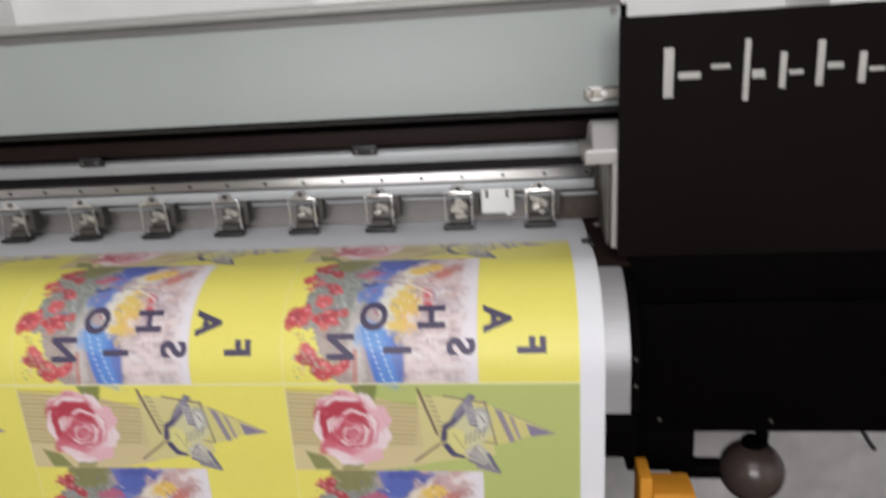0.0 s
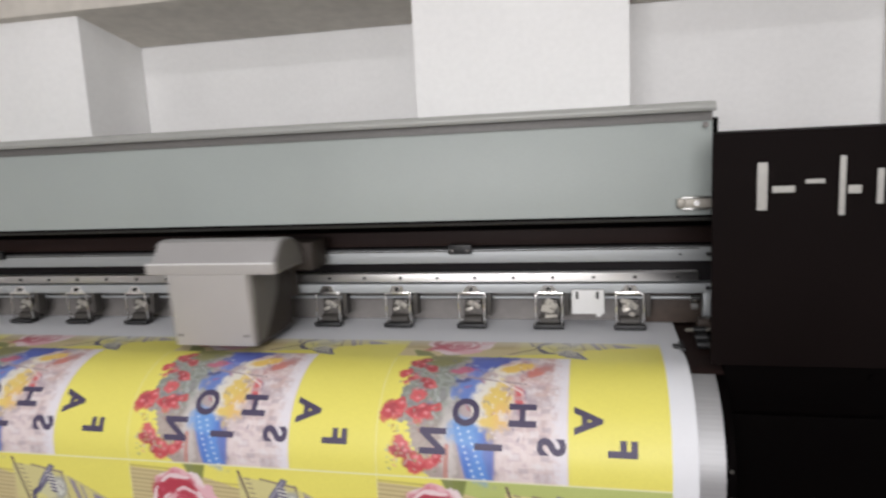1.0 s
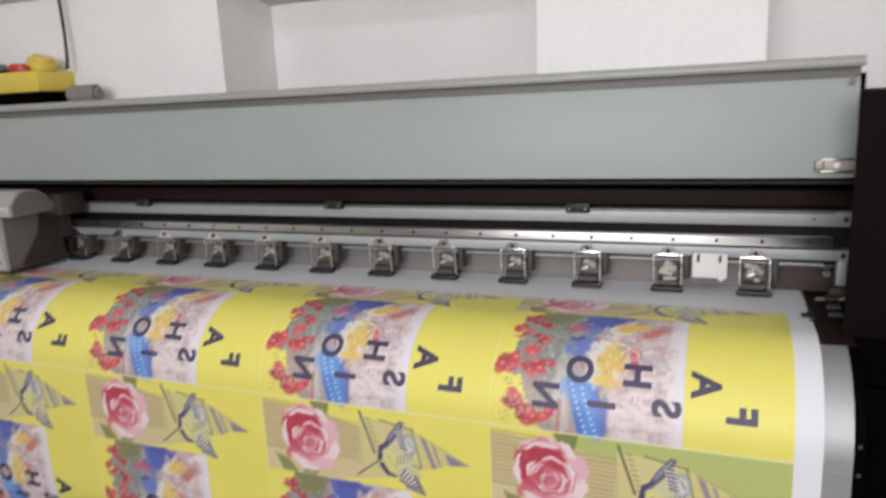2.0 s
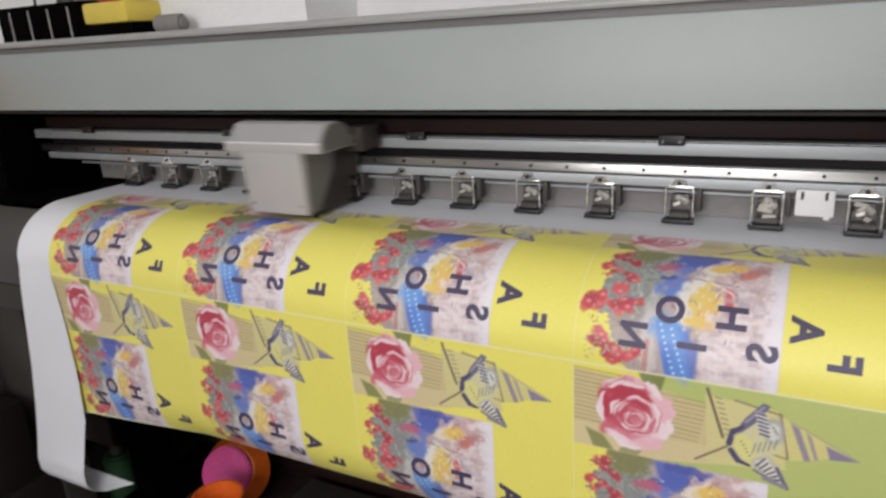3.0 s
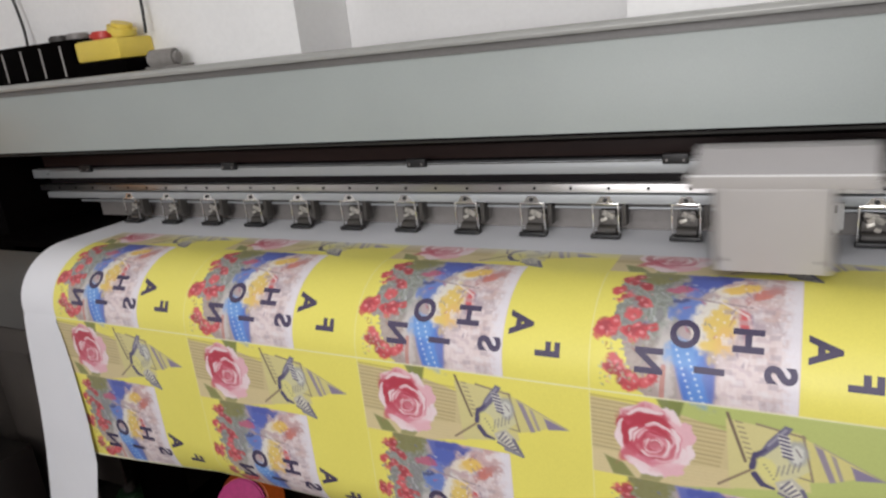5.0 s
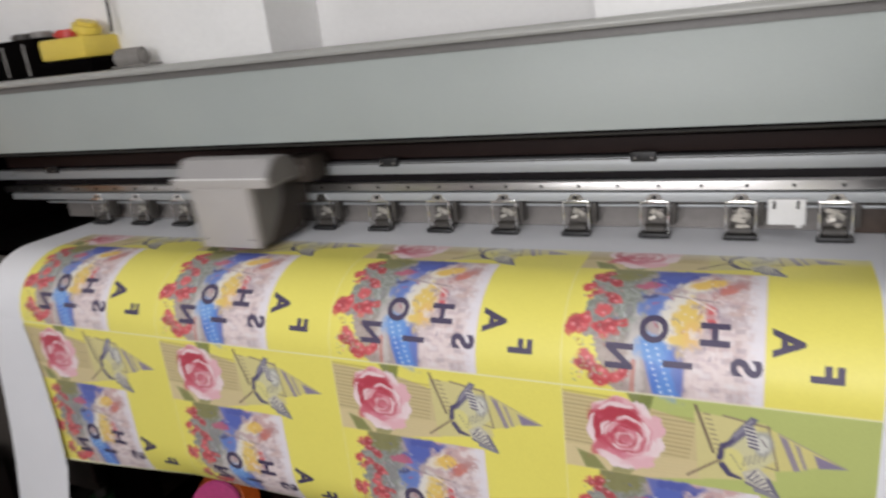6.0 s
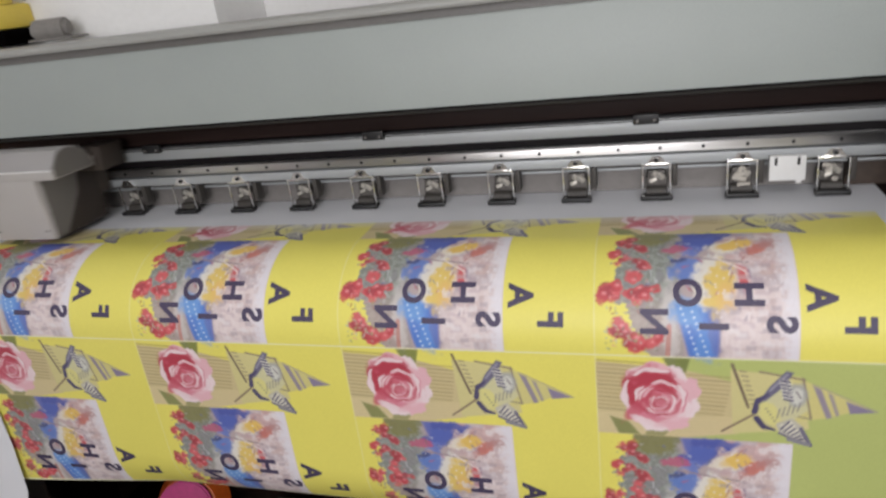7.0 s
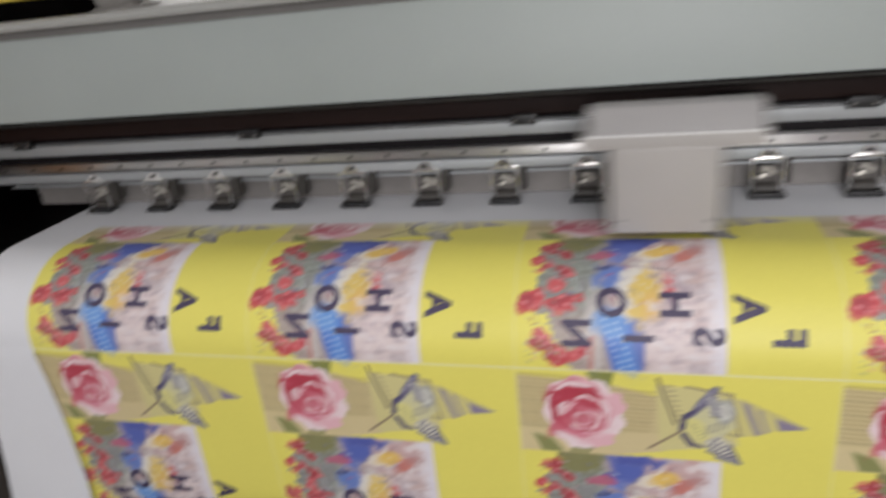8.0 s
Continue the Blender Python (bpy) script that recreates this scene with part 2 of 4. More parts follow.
tagged(part("floor", box(-2.26, 2.6, -3.4, 1.0, -0.10, 0.0), M["floor"]), label="dark brown floor under the printer", kind="structure")
tagged(part("ceiling", box(-2.26, 2.6, -3.4, 1.0, 2.75, 2.85), M["ceiling"]), kind="structure")
wall("wall_north_recess", -2.26, 2.6, 0.755, 0.95, 0.0, 2.75)
wall("wall_north_left_pier", -2.09, -0.816, 0.54, 0.752, 0.0, 1.555)
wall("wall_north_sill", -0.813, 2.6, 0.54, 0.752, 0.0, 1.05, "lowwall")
wall("wall_north_pillar", -0.045, 0.357, 0.50, 0.752, 1.053, 2.75)
wall("wall_north_right_pier", 0.857, 2.44, 0.54, 0.752, 1.053, 1.555)
wall("wall_west", -2.26, -2.10, -3.4, 0.752, 0.0, 2.75)
wall("wall_east", 2.45, 2.6, -3.4, 0.752, 0.0, 2.75)
wall("wall_south", -2.09, 2.44, -3.4, -3.25, 0.0, 2.75)
LEDGE = [(0.515, 1.558), (0.515, 1.75), (0.752, 1.75), (0.752, 1.508)]
tagged(part("ledge", extrude(LEDGE, -2.09, -0.049, 0.004), M["ledge"]), label="cream painted concrete ledge across the wall recess", kind="structure")
tagged(part("ledge", extrude(LEDGE, 0.361, 2.44, 0.004), M["ledge"]), label="cream painted concrete ledge across the wall recess", kind="structure")

# ---- the printer ----
printer = thing("large_format_printer", label="wide grey and black roll printer with its hood closed, printing", category="printer")
X0, X1 = -1.56, 0.457

hood = part("hood", extrude([(0.190, 1.1215), (0.1925, 1.1215), (0.2145, 1.262), (0.56, 1.262), (0.56, 1.12), (0.565, 1.12), (0.565, 1.268), (0.2105, 1.268)], X0, X1, 0.0006), M["hood"], printer, "pale grey-green metal hood")
part("hood_lip", extrude([(0.199, 1.2655), (0.1975, 1.2720), (0.202, 1.278), (0.212, 1.2795), (0.30, 1.2795), (0.30, 1.270), (0.2145, 1.2690), (0.2118, 1.2655)], X0 - 0.012, X1 + 0.004, 0.001), M["lip"], hood, "light aluminium edge along the top of the hood")
# the lip's shadow on the hood, drawn as a dark strip
part("lip_shadow", extrude([(0.2056, 1.2525), (0.2075, 1.2652), (0.2112, 1.2652), (0.2096, 1.2525)], X0, X1, 0.0004), M["lipshade"], hood, "dark strip drawn as the shadow under the edge")
part("seal", extrude([(0.199, 1.1120), (0.197, 1.1145), (0.199, 1.1180), (0.208, 1.1180), (0.212, 1.1120)], X0, X1, 0.001), M["seal"], hood, "dark grey-green flange under the hood")
part("edge_trim", extrude([(0.1895, 1.1188), (0.1895, 1.1212), (0.198, 1.1212), (0.198, 1.1188)], X0, X1, 0.0004), M["black"], hood, "thin black trim along the hood edge")
for x in (X0 + 0.014, X1 - 0.010):
    part("screw", cyl(pose(x, 0.1985, 1.150 if x < 0 else 1.247, 97, 0, 0), 0.004, 0.006, 12, 0.001), M["greyback"], hood)

latch = part("latch", box(0.417, 0.4555, 0.181, 0.192, 1.1305, 1.1480, 0.003), M["latch"], hood, "bright steel toggle latch")
for z in (1.1315, 1.1470):
    part("latch_wire", tube([(0.4555, 0.181, z), (0.440, 0.1785, z), (0.424, 0.1775, z), (0.414, 0.179, z)], 0.0015), M["steel"], latch)
part("latch_hook", box(0.407, 0.4185, 0.177, 0.1905, 1.1320, 1.1465, 0.004), M["latch"], latch)
part("latch_pin", cyl(pose(0.434, 0.180, 1.1392, 90, 0, 0), 0.0042, 0.004, 14, 0.0008), M["steel"], latch)

part("catch", box(X0 + 0.002, X0 + 0.022, 0.183, 0.1905, 1.130, 1.142, 0.002), M["darkpart"], hood, "small dark catch at the hood corner")

# dark inside of the head beam
part("beam", box(X0 + 0.004, 0.482, 0.324, 0.50, 1.0885, 1.258), M["black"], printer, "black beam inside the hood")
part("beam_foot", box(X0 + 0.004, 0.482, 0.321, 0.50, 1.062, 1.088, 0.001), M["inside"], printer, "dark brown lower face of the beam")
part("gap_backing", box(X0 + 0.004, 0.482, 0.330, 0.50, 0.995, 1.058), M["gapdark"], printer)
part("back_plate", box(-1.40, 0.455, 0.345, 0.365, 0.9262, 0.992), M["greyback"], printer, "grey steel plate behind the rollers")
part("brown_plate", box(0.372, 0.482, 0.333, 0.342, 0.9262, 0.980, 0.001), M["brown"], printer, "brown-grey steel plate at the end of the rollers")

rail = part("upper_rail", box(-1.575, 0.4835, 0.297, 0.320, 1.036, 1.0585, 0.0012), M["rail"], printer, "satin aluminium upper rail")
part("rail_slot", box(-1.50, 0.452, 0.2955, 0.2968, 1.0555, 1.0575), M["darkpart"], rail)
for x in (0.466, 0.424, -1.51):
    part("screw", cyl(pose(x, 0.2965, 1.047, 90, 0, 0), 0.0038 if x > 0.45 else 0.0018, 0.003, 12), M["rubber"], rail)
for x in (0.071, -0.397, -0.869, -1.347):
    clip = part("cable_clip", box(x - 0.020, x + 0.020, 0.286, 0.296, 1.0525, 1.069, 0.002), M["rubber"], rail, "small black clip on the rail")
    for dx in (-0.013, 0.013):
        part("rivet", cyl(pose(x + dx, 0.2855, 1.059, 90, 0, 0), 0.0022, 0.003, 10), M["greyback"], clip)

guide = part("guide_rail", box(-1.56, 0.452, 0.298, 0.318, 1.0030, 1.0175, 0.0012), M["steel"], printer, "bright ground steel guide rail")
for i in range(30):
    x = 0.420 - 0.0655 * i
    part("screw", cyl(pose(x, 0.2975, 1.0105, 90, 0, 0), 0.0028, 0.003, 10), M["rubber"], guide)
lower = part("lower_rail", box(-1.53, 0.4835, 0.294, 0.320, 0.9845, 1.0000, 0.0012), M["rail"], printer, "satin aluminium lower rail")
part("screw", cyl(pose(0.4655, 0.2935, 0.993, 90, 0, 0), 0.0038, 0.003, 12), M["rubber"], lower)
part("rod", cyl(pose(-0.491, 0.318, 0.972, 0, 90, 0), 0.0028, 1.878, 10), M["rail"], printer, "thin steel rod behind the rollers")
part("rod", cyl(pose(-0.50, 0.330, 0.9795, 0, 90, 0), 0.0022, 1.86, 10), M["darkpart"], printer)

# pinch rollers, one every 131 mm
STEP = 0.1298


def pinch_roller():
    bm = box(-0.0228, -0.0202, 0.2885, 0.2915, 0.933, 0.987, 0.0008)
    box(0.0202, 0.0228, 0.2885, 0.2915, 0.933, 0.987, 0.0008, bm)
    box(-0.0230, 0.0230, 0.288, 0.293, 0.9835, 0.987, 0.0008, bm)
    own = bmesh.new()
    vs = [own.verts.new(c) for c in ((-0.016, 0.290, 0.986), (0.016, 0.290, 0.986), (0.007, 0.290, 0.9985), (-0.007, 0.290, 0.9985))]
    bmesh.ops.extrude_face_region(own, geom=[own.faces.new(vs)])
    for v in list(own.verts)[4:]:
        v.co.y += 0.003
    join(bm, own)
    top = part("pinch_roller", bm, M["chrome"], printer, "chromed roller bracket with a black pad")
    pad = box(-0.0235, 0.0235, 0.279, 0.302, 0.9262, 0.9345, 0.003)
    for v in pad.verts:
        if v.co.y < 0.285:
            v.co.x *= 1.08
    part("pad", pad, M["rubber"], top, "black rubber pad")
    part("screw", cyl(pose(0, 0.2885, 0.9925, 90, 0, 0), 0.0036, 0.003, 12), M["rubber"], top)
    arm = box(-0.017, 0.017, 0.305, 0.335, 0.936, 0.960, 0.004)
    box(-0.014, 0.014, 0.300, 0.315, 0.958, 0.972, 0.003, arm)
    part("arm", arm, M["armgrey"], top, "worn grey steel arm")
    # two pale bits draw the bright glint on the roller arm
    bit = box(-0.011, 0.011, -0.003, 0.003, -0.005, 0.005, 0.002)
    bmesh.ops.transform(bit, matrix=pose(0.003, 0.300, 0.964, 12, 28, 8), verts=bit.verts[:])
    more = box(-0.006, 0.006, -0.002, 0.002, -0.003, 0.003, 0.001)
    bmesh.ops.transform(more, matrix=pose(-0.005, 0.299, 0.956, -10, -20, 0), verts=more.verts[:])
    part("arm_glint", join(bit, more), M["glintgrey"], top)
    side = box(0.0245, 0.0330, 0.296, 0.320, 0.945, 0.983, 0.002)
    part("side_plate", side, M["darkpart"], top)
    part("roller", cyl(pose(0, 0.301, 0.936, 0, 90, 0), 0.0095, 0.032, 16, 0.001), M["darkpart"], top)
    return top


first = pinch_roller()
first.location.x = 0.346
for i in range(1, 13):
    other = copy_thing(first, pose(0.346 - STEP * i, 0, 0))
    if i == 1:
        second = other
for holder, rows in ((first, ((-0.005, 0.013, 0.010, 16), (-0.002, 0.006, 0.009, -12), (0.004, -0.008, 0.005, 30))), (second, ((0.001, 0.004, 0.013, -6), (-0.003, -0.003, 0.011, 10), (0.003, -0.012, 0.010, 2), (0.001, 0.014, 0.006, 40)))):
    bits = None
    for dx, dz, w, turn in rows:
        bit = box(-w, w, -0.0018, 0.0018, -0.0036, 0.0036, 0.0014)
        for v in bit.verts:
            v.co.y += 0.0025 * math.sin(v.co.x * 260 + dz * 900)
        bmesh.ops.transform(bit, matrix=pose(dx, 0.2975, 0.957 + dz, 14, turn, 9), verts=bit.verts[:])
        bits = join(bits, bit)
    part("paper_scrap", bits, M["scrap"], holder, "crumpled pale scrap in the bracket")

sensor = part("sensor_box", box(0.254, 0.306, 0.281, 0.293, 0.9525, 0.9925, 0.002), M["white"], printer, "white plastic sensor box")
for x in (0.263, 0.295):
    part("slot", box(x - 0.002, x + 0.002, 0.2800, 0.2812, 0.978, 0.990), M["rubber"], sensor)
part("tab", box(0.293, 0.301, 0.283, 0.290, 0.9475, 0.9530, 0.001), M["white"], sensor)

# right inner end: bracket, bearings, loose metal parts
plate = part("end_plate", box(0.4590, 0.4725, 0.300, 0.320, 0.936, 0.984, 0.002), M["rail"], printer, "aluminium end bracket")
part("bolt", cyl(pose(0.466, 0.299, 0.943, 90, 0, 0), 0.003, 0.004, 10), M["steel"], plate)
part("bearing", cyl(pose(0.449, 0.312, 0.972, 0, 90, 0), 0.0055, 0.016, 14, 0.001), M["chrome"], plate)
part("bearing", cyl(pose(0.447, 0.308, 0.960, 0, 90, 0), 0.005, 0.010, 14, 0.001), M["steel"], plate)
part("end_wall", box(0.4845, 0.4905, 0.300, 0.50, 0.88, 1.11), M["inside"], printer)
part("end_post", box(0.4765, 0.4840, 0.270, 0.292, 0.930, 1.028, 0.002), M["armgrey"], printer, "dull steel post at the end of the rails")
part("lever", tube([(0.430, 0.262, 0.933), (0.440, 0.250, 0.938), (0.455, 0.243, 0.934), (0.470, 0.240, 0.945)], 0.003), M["latch"], printer, "bent steel lever at the end of the rollers")
part("spring_block", box(0.446, 0.470, 0.262, 0.284, 0.9262, 0.950, 0.004), M["brown"], printer)
part("edge_clamp", box(0.4035, 0.4130, 0.186, 0.200, 0.9264, 0.9300, 0.001), M["rubber"], printer, "black media clamp at the sheet edge")
part("edge_clamp_bar", box(0.4132, 0.4185, 0.170, 0.214, 0.9264, 0.9315, 0.001), M["rubber"], printer)
for y, z, r in ((0.215, 0.935, 0.007), (0.240, 0.940, 0.005), (0.195, 0.930, 0.006)):
    part("pulley", cyl(pose(0.446, y, z, 0, 90, 0), r, 0.018, 14, 0.001), M["rubber"], printer)

# platen and the curved front apron


def curve_outline(top, low):
    """The apron's section between two heights on the sheet's way, 4 mm thick."""
    rows = [sheet_at(k, -0.003) for k in np.linspace(top, low, 60)] + [sheet_at(k, -0.007) for k in np.linspace(low, top, 60)]
    return [(float(y), float(z)) for y, z in rows]


outline = curve_outline(0.172, -0.045)
part("platen_end", extrude(curve_outline(0.42, 0.1735), 0.30, 0.4590), M["inside"], printer, "dark brown end of the platen")
part("apron_end", extrude(outline, 0.30, 0.4475), M["alu"], printer, "brushed aluminium curved apron")
flange = part("apron_flange", extrude(outline, 0.4478, 0.4590), M["black"], printer, "black flange beside the apron")
for z in (0.829, 0.794):
    part("bolt", cyl(pose(0.4535, 0.003 if z < 0.8 else 0.006, z, 90, 0, 0), 0.0026, 0.008, 10), M["darkpart"], flange)
part("platen", box(-1.56, 0.299, 0.128, 0.45, 0.905, 0.9180), M["black"], printer, "black flat platen")
part("apron", extrude(curve_outline(0.150, -0.045), -1.56, 0.299), M["apron"], printer, "dark grey curved front apron")
part("under_box", box(-1.20, 0.457, 0.010, 0.48, 0.684, 0.7475, 0.004), M["black"], printer, "black lower beam")
part("under_box_end", box(-1.60, -1.202, 0.010, 0.48, 0.684, 0.7475, 0.004), M["darkpanel"], printer, "dark grey end of the lower beam")
part("body", box(-1.60, 0.455, 0.11, 0.47, 0.648, 0.80, 0.006), M["black"], printer, "black steel lower body")
for x in (-1.30, 0.36):
    leg = part("leg", box(x - 0.035, x + 0.035, 0.20, 0.30, 0.05, 0.648, 0.006), M["black"], printer, "black steel leg")
    part("foot", box(x - 0.055, x + 0.055, -0.05, 0.48, 0.0, 0.05, 0.008), M["black"], leg)
part("leg_panel", box(-1.575, -1.42, 0.06, 0.14, 0.05, 0.70, 0.006), M["darkpanel"], printer, "dark brown-grey panel on the stand")
part("leg_plate", box(-1.42, -1.312, 0.145, 0.152, 0.235, 0.46, 0.002), M["darkpanel"], printer, "dull grey plate on the stand")
# added backing: hides the pale wall so the space underneath stays dark
part("dark_backing", box(-1.56, 0.45, 0.475, 0.490, 0.03, 0.645, 0.002), M["backpanel"], printer, "added dark red-brown backing that keeps the space under the printer dark")
part("stretcher", box(-1.35, 0.31, 0.42, 0.46, 0.18, 0.26, 0.004), M["black"], printer)

# right end cover with its name as plain blocks
cover = part("end_cover", box(0.442, 1.02, 0.100, 0.106, 0.9310, 1.2345, 0.002), M["cover"], printer, "black painted end cover with pale lettering bars")
part("cover_top", box(0.459, 1.0135, 0.1065, 0.513, 1.2270, 1.2340, 0.001), M["cover"], cover)
part("cover_back", box(0.459, 1.0135, 0.5135, 0.520, 0.9310, 1.2340, 0.001), M["cover"], cover)
part("cover_side", box(1.0140, 1.02, 0.1065, 0.520, 0.9310, 1.2340, 0.001), M["cover"], cover)
# band in the deeper black, drawing the shade of a downward face
part("cover_band", box(0.4595, 1.02, 0.109, 0.50, 0.8635, 0.9305, 0.003), M["black"], cover)
low = part("cover_base", box(0.4595, 1.02, 0.102, 0.50, 0.667, 0.8630, 0.004), M["black"], cover)
part("cover_foot", box(0.4600, 0.555, 0.105, 0.30, 0.600, 0.6665, 0.003), M["black"], cover)
for x, z in ((0.504, 0.688), (0.655, 0.686)):
    part("bolt", cyl(pose(x, 0.101, z, 90, 0, 0), 0.0028, 0.004, 10), M["darkpart"], low)
for x, z in ((0.641, 0.914), (0.703, 0.914)):
    part("hole", cyl(pose(x, 0.108, z, 90, 0, 0), 0.007, 0.003, 14), M["black"], cover)


def lettering_bar(x0, x1, z0, z1):
    part("lettering_bar", box(x0, x1, 0.0985, 0.1002, z0, z1, 0.0005), M["sign"], cover, "pale grey painted bar")


for x0, x1, z0, z1 in ((0.484, 0.539, 1.136, 1.196), (0.583, 0.614, 1.128, 1.201), (0.624, 0.658, 1.141, 1.184), (0.665, 0.703, 1.142, 1.195), (0.713, 0.750, 1.143, 1.179), (0.760, 0.806, 1.143, 1.204)):
    w, h = x1 - x0, z1 - z0
    lettering_bar(x0 + 0.20 * w, x0 + 0.42 * w, z0, z1)
    lettering_bar(x0 + 0.52 * w, x1, z0 + 0.36 * h, z0 + 0.50 * h)
lettering_bar(0.551, 0.573, 1.168, 1.1735)

# left end
part("end_cover_inner", box(-1.66, -1.585, 0.20, 0.52, 0.72, 1.215), M["black"], printer, "black inner end wall")
part("end_housing", box(-2.07, -1.663, 0.235, 0.52, 0.722, 1.14, 0.01), M["black"], printer, "black end housing behind the orange cover")
left = extrude([(0.235, 1.225), (0.228, 1.232), (0.12, 1.232), (0.05, 1.15), (0.00, 1.00), (-0.02, 0.74), (0.00, 0.735), (0.055, 0.950), (0.216, 1.150), (0.235, 1.165)], -1.80, -1.578, 0.006)
lc = part("end_cover_left", left, M["orange"], printer, "orange painted end cover")
for y, z in ((0.17, 1.105), (0.13, 1.085)):
    part("screw", cyl(pose(-1.577, y, z, 0, 90, 0), 0.005, 0.004, 10), M["darkpart"], lc)
part("side_box", box(-1.99, -1.585, 0.03, 0.46, 0.08, 0.72, 0.01), M["darkpanel"], printer, "dark grey box at the end of the stand")

# ---- the carriage ----
CW = 0.164
carriage = part("print_carriage", extrude([(0.120, 0.938), (0.112, 1.054), (0.116, 1.062), (0.26, 1.062), (0.266, 0.95), (0.25, 0.938)], 0.011, CW - 0.015, 0.003), M["cap"], printer, "light grey plastic print head carriage")
capm = extrude([(0.111, 1.055), (0.110, 1.0715), (0.113, 1.0725), (0.216, 1.0725), (0.216, 1.055)], -0.024, CW + 0.034, 0.0008)
cap = part("cap", capm, M["cap"], carriage, "light grey overhanging front lip")
part("lid", extrude([(0.114, 1.0730), (0.136, 1.103), (0.149, 1.1055), (0.166, 1.105), (0.186, 1.100), (0.203, 1.088), (0.213, 1.0730)], -0.014, CW + 0.032, 0.0008), M["capgrey"], cap, "mid grey lid")
# highlight on the lid's front edge, laid on as a white strip
part("lid_highlight", box(-0.023, CW + 0.033, 0.1088, 0.1112, 1.0708, 1.0738, 0.0008), M["white"], cap, "white strip drawn as the highlight on the lid edge")
part("lid_side", extrude([(0.118, 1.057), (0.118, 1.075), (0.130, 1.092), (0.142, 1.100), (0.160, 1.103), (0.182, 1.099), (0.200, 1.086), (0.210, 1.070), (0.212, 1.057)], CW + 0.0343, CW + 0.0358), M["capside"], cap, "shaded rounded end of the lid")
part("side_panel", box(CW - 0.0147, CW - 0.012, 0.128, 0.262, 0.940, 1.052, 0.001), M["sidepanel"], carriage, "dark grey-brown side panel")
part("side_panel", box(0.008, 0.0107, 0.128, 0.262, 0.940, 1.052, 0.001), M["sidepanel"], carriage, "dark grey-brown side panel")
for x in (CW - 0.0118, 0.0065):
    part("side_cheek", extrude([(0.126, 1.052), (0.126, 0.942), (0.150, 0.942), (0.200, 1.006), (0.212, 1.052)], x, x + 0.0013), M["capside"], carriage, "grey cheek along the carriage side")
part("skirt", box(0.014, CW - 0.018, 0.136, 0.250, 0.9335, 0.9378), M["rubber"], carriage, "thin black underside")
part("cable_carrier", box(CW - 0.010, CW + 0.050, 0.218, 0.283, 1.040, 1.088, 0.006), M["sidepanel"], carriage, "dark cable carrier behind the lid")
part("slide_block", box(0.005, CW - 0.010, 0.262, 0.290, 0.985, 1.060, 0.004), M["sidepanel"], carriage)
for x in (0.022, CW - 0.026):
    part("screw", cyl(pose(x, 0.118, 0.956, 94, 0, 0), 0.0022, 0.003, 10), M["darkpart"], carriage)

# ---- the printed sheet ----
TILE, ROW, ROSE, TOP, EDGE_L, EDGE_R = 0.385, 0.336, 0.130, 0.283, -1.265, 0.416
SX0 = -1.155


def smooth(lo, hi, v):
    k = np.clip((v - lo) / (hi - lo), 0, 1)
    return k * k * (3 - 2 * k)


def value_noise(u, v, scale, seed):
    """Soft random values in 0..1 on a plane."""
    rng = np.random.RandomState(seed)
    grid = rng.rand(256, 256)
    a, b = u * scale + 40, v * scale + 40
    i, j = np.floor(a).astype(int), np.floor(b).astype(int)
    fa, fb = a - i, b - j
    fa, fb = fa * fa * (3 - 2 * fa), fb * fb * (3 - 2 * fb)
    g = lambda p, q: grid[p % 256, q % 256]
    return (g(i, j) * (1 - fa) + g(i + 1, j) * fa) * (1 - fb) + (g(i, j + 1) * (1 - fa) + g(i + 1, j + 1) * fa) * fb


class Ink:
    """Paints one column of the print: u metres from its left line, s metres above the cut line."""

    def __init__(self, u, s, ground, low):
        self.u, self.s = u, s
        self.n1, self.n2, self.n3 = value_noise(u, s, 90, 3), value_noise(u, s, 260, 5), value_noise(u, s, 700, 7)
        self.c = np.empty(u.shape + (3,))
        self.c[:] = ground
        self.fill((s < 0) * smooth(0.085, 0.12, u), low)

    def fill(self, mask, colour, amount=1.0):
        k = (np.asarray(mask, float) * amount)[..., None]
        self.c = self.c * (1 - k) + np.asarray(colour) * k

    def ellipse(self, u, s, a, b, colour, turn=0.0, wobble=0.25, soft=0.12, amount=1.0):
        du, ds = self.u - u, self.s - s
        c, q = math.cos(turn), math.sin(turn)
        r = np.hypot((du * c + ds * q) / a, (-du * q + ds * c) / b)
        r = r + wobble * (self.n1 - 0.5) + wobble * 0.5 * (self.n2 - 0.5)
        self.fill(1 - smooth(1 - soft, 1 + soft, r), colour, amount)

    def poly(self, pts, colour, soft=0.0008, amount=1.0):
        """A convex outline, given clockwise or not."""
        area = sum(p[0] * q[1] - q[0] * p[1] for p, q in zip(pts, pts[1:] + pts[:1]))
        d = np.full(self.u.shape, 1e9)
        for p, q in zip(pts, pts[1:] + pts[:1]):
            n = math.hypot(q[0] - p[0], q[1] - p[1])
            e = ((q[0] - p[0]) * (self.s - p[1]) - (q[1] - p[1]) * (self.u - p[0])) / n
            d = np.minimum(d, e if area > 0 else -e)
        self.fill(smooth(-soft, soft, d), colour, amount)

    def stroke(self, a, b, w, colour, soft=0.0007, amount=1.0, w2=None):
        du, ds = b[0] - a[0], b[1] - a[1]
        k = np.clip(((self.u - a[0]) * du + (self.s - a[1]) * ds) / (du * du + ds * ds), 0, 1)
        r = np.hypot(self.u - a[0] - k * du, self.s - a[1] - k * ds)
        ww = w if w2 is None else w + (w2 - w) * k
        self.fill(1 - smooth(ww - soft, ww + soft, r), colour, amount)


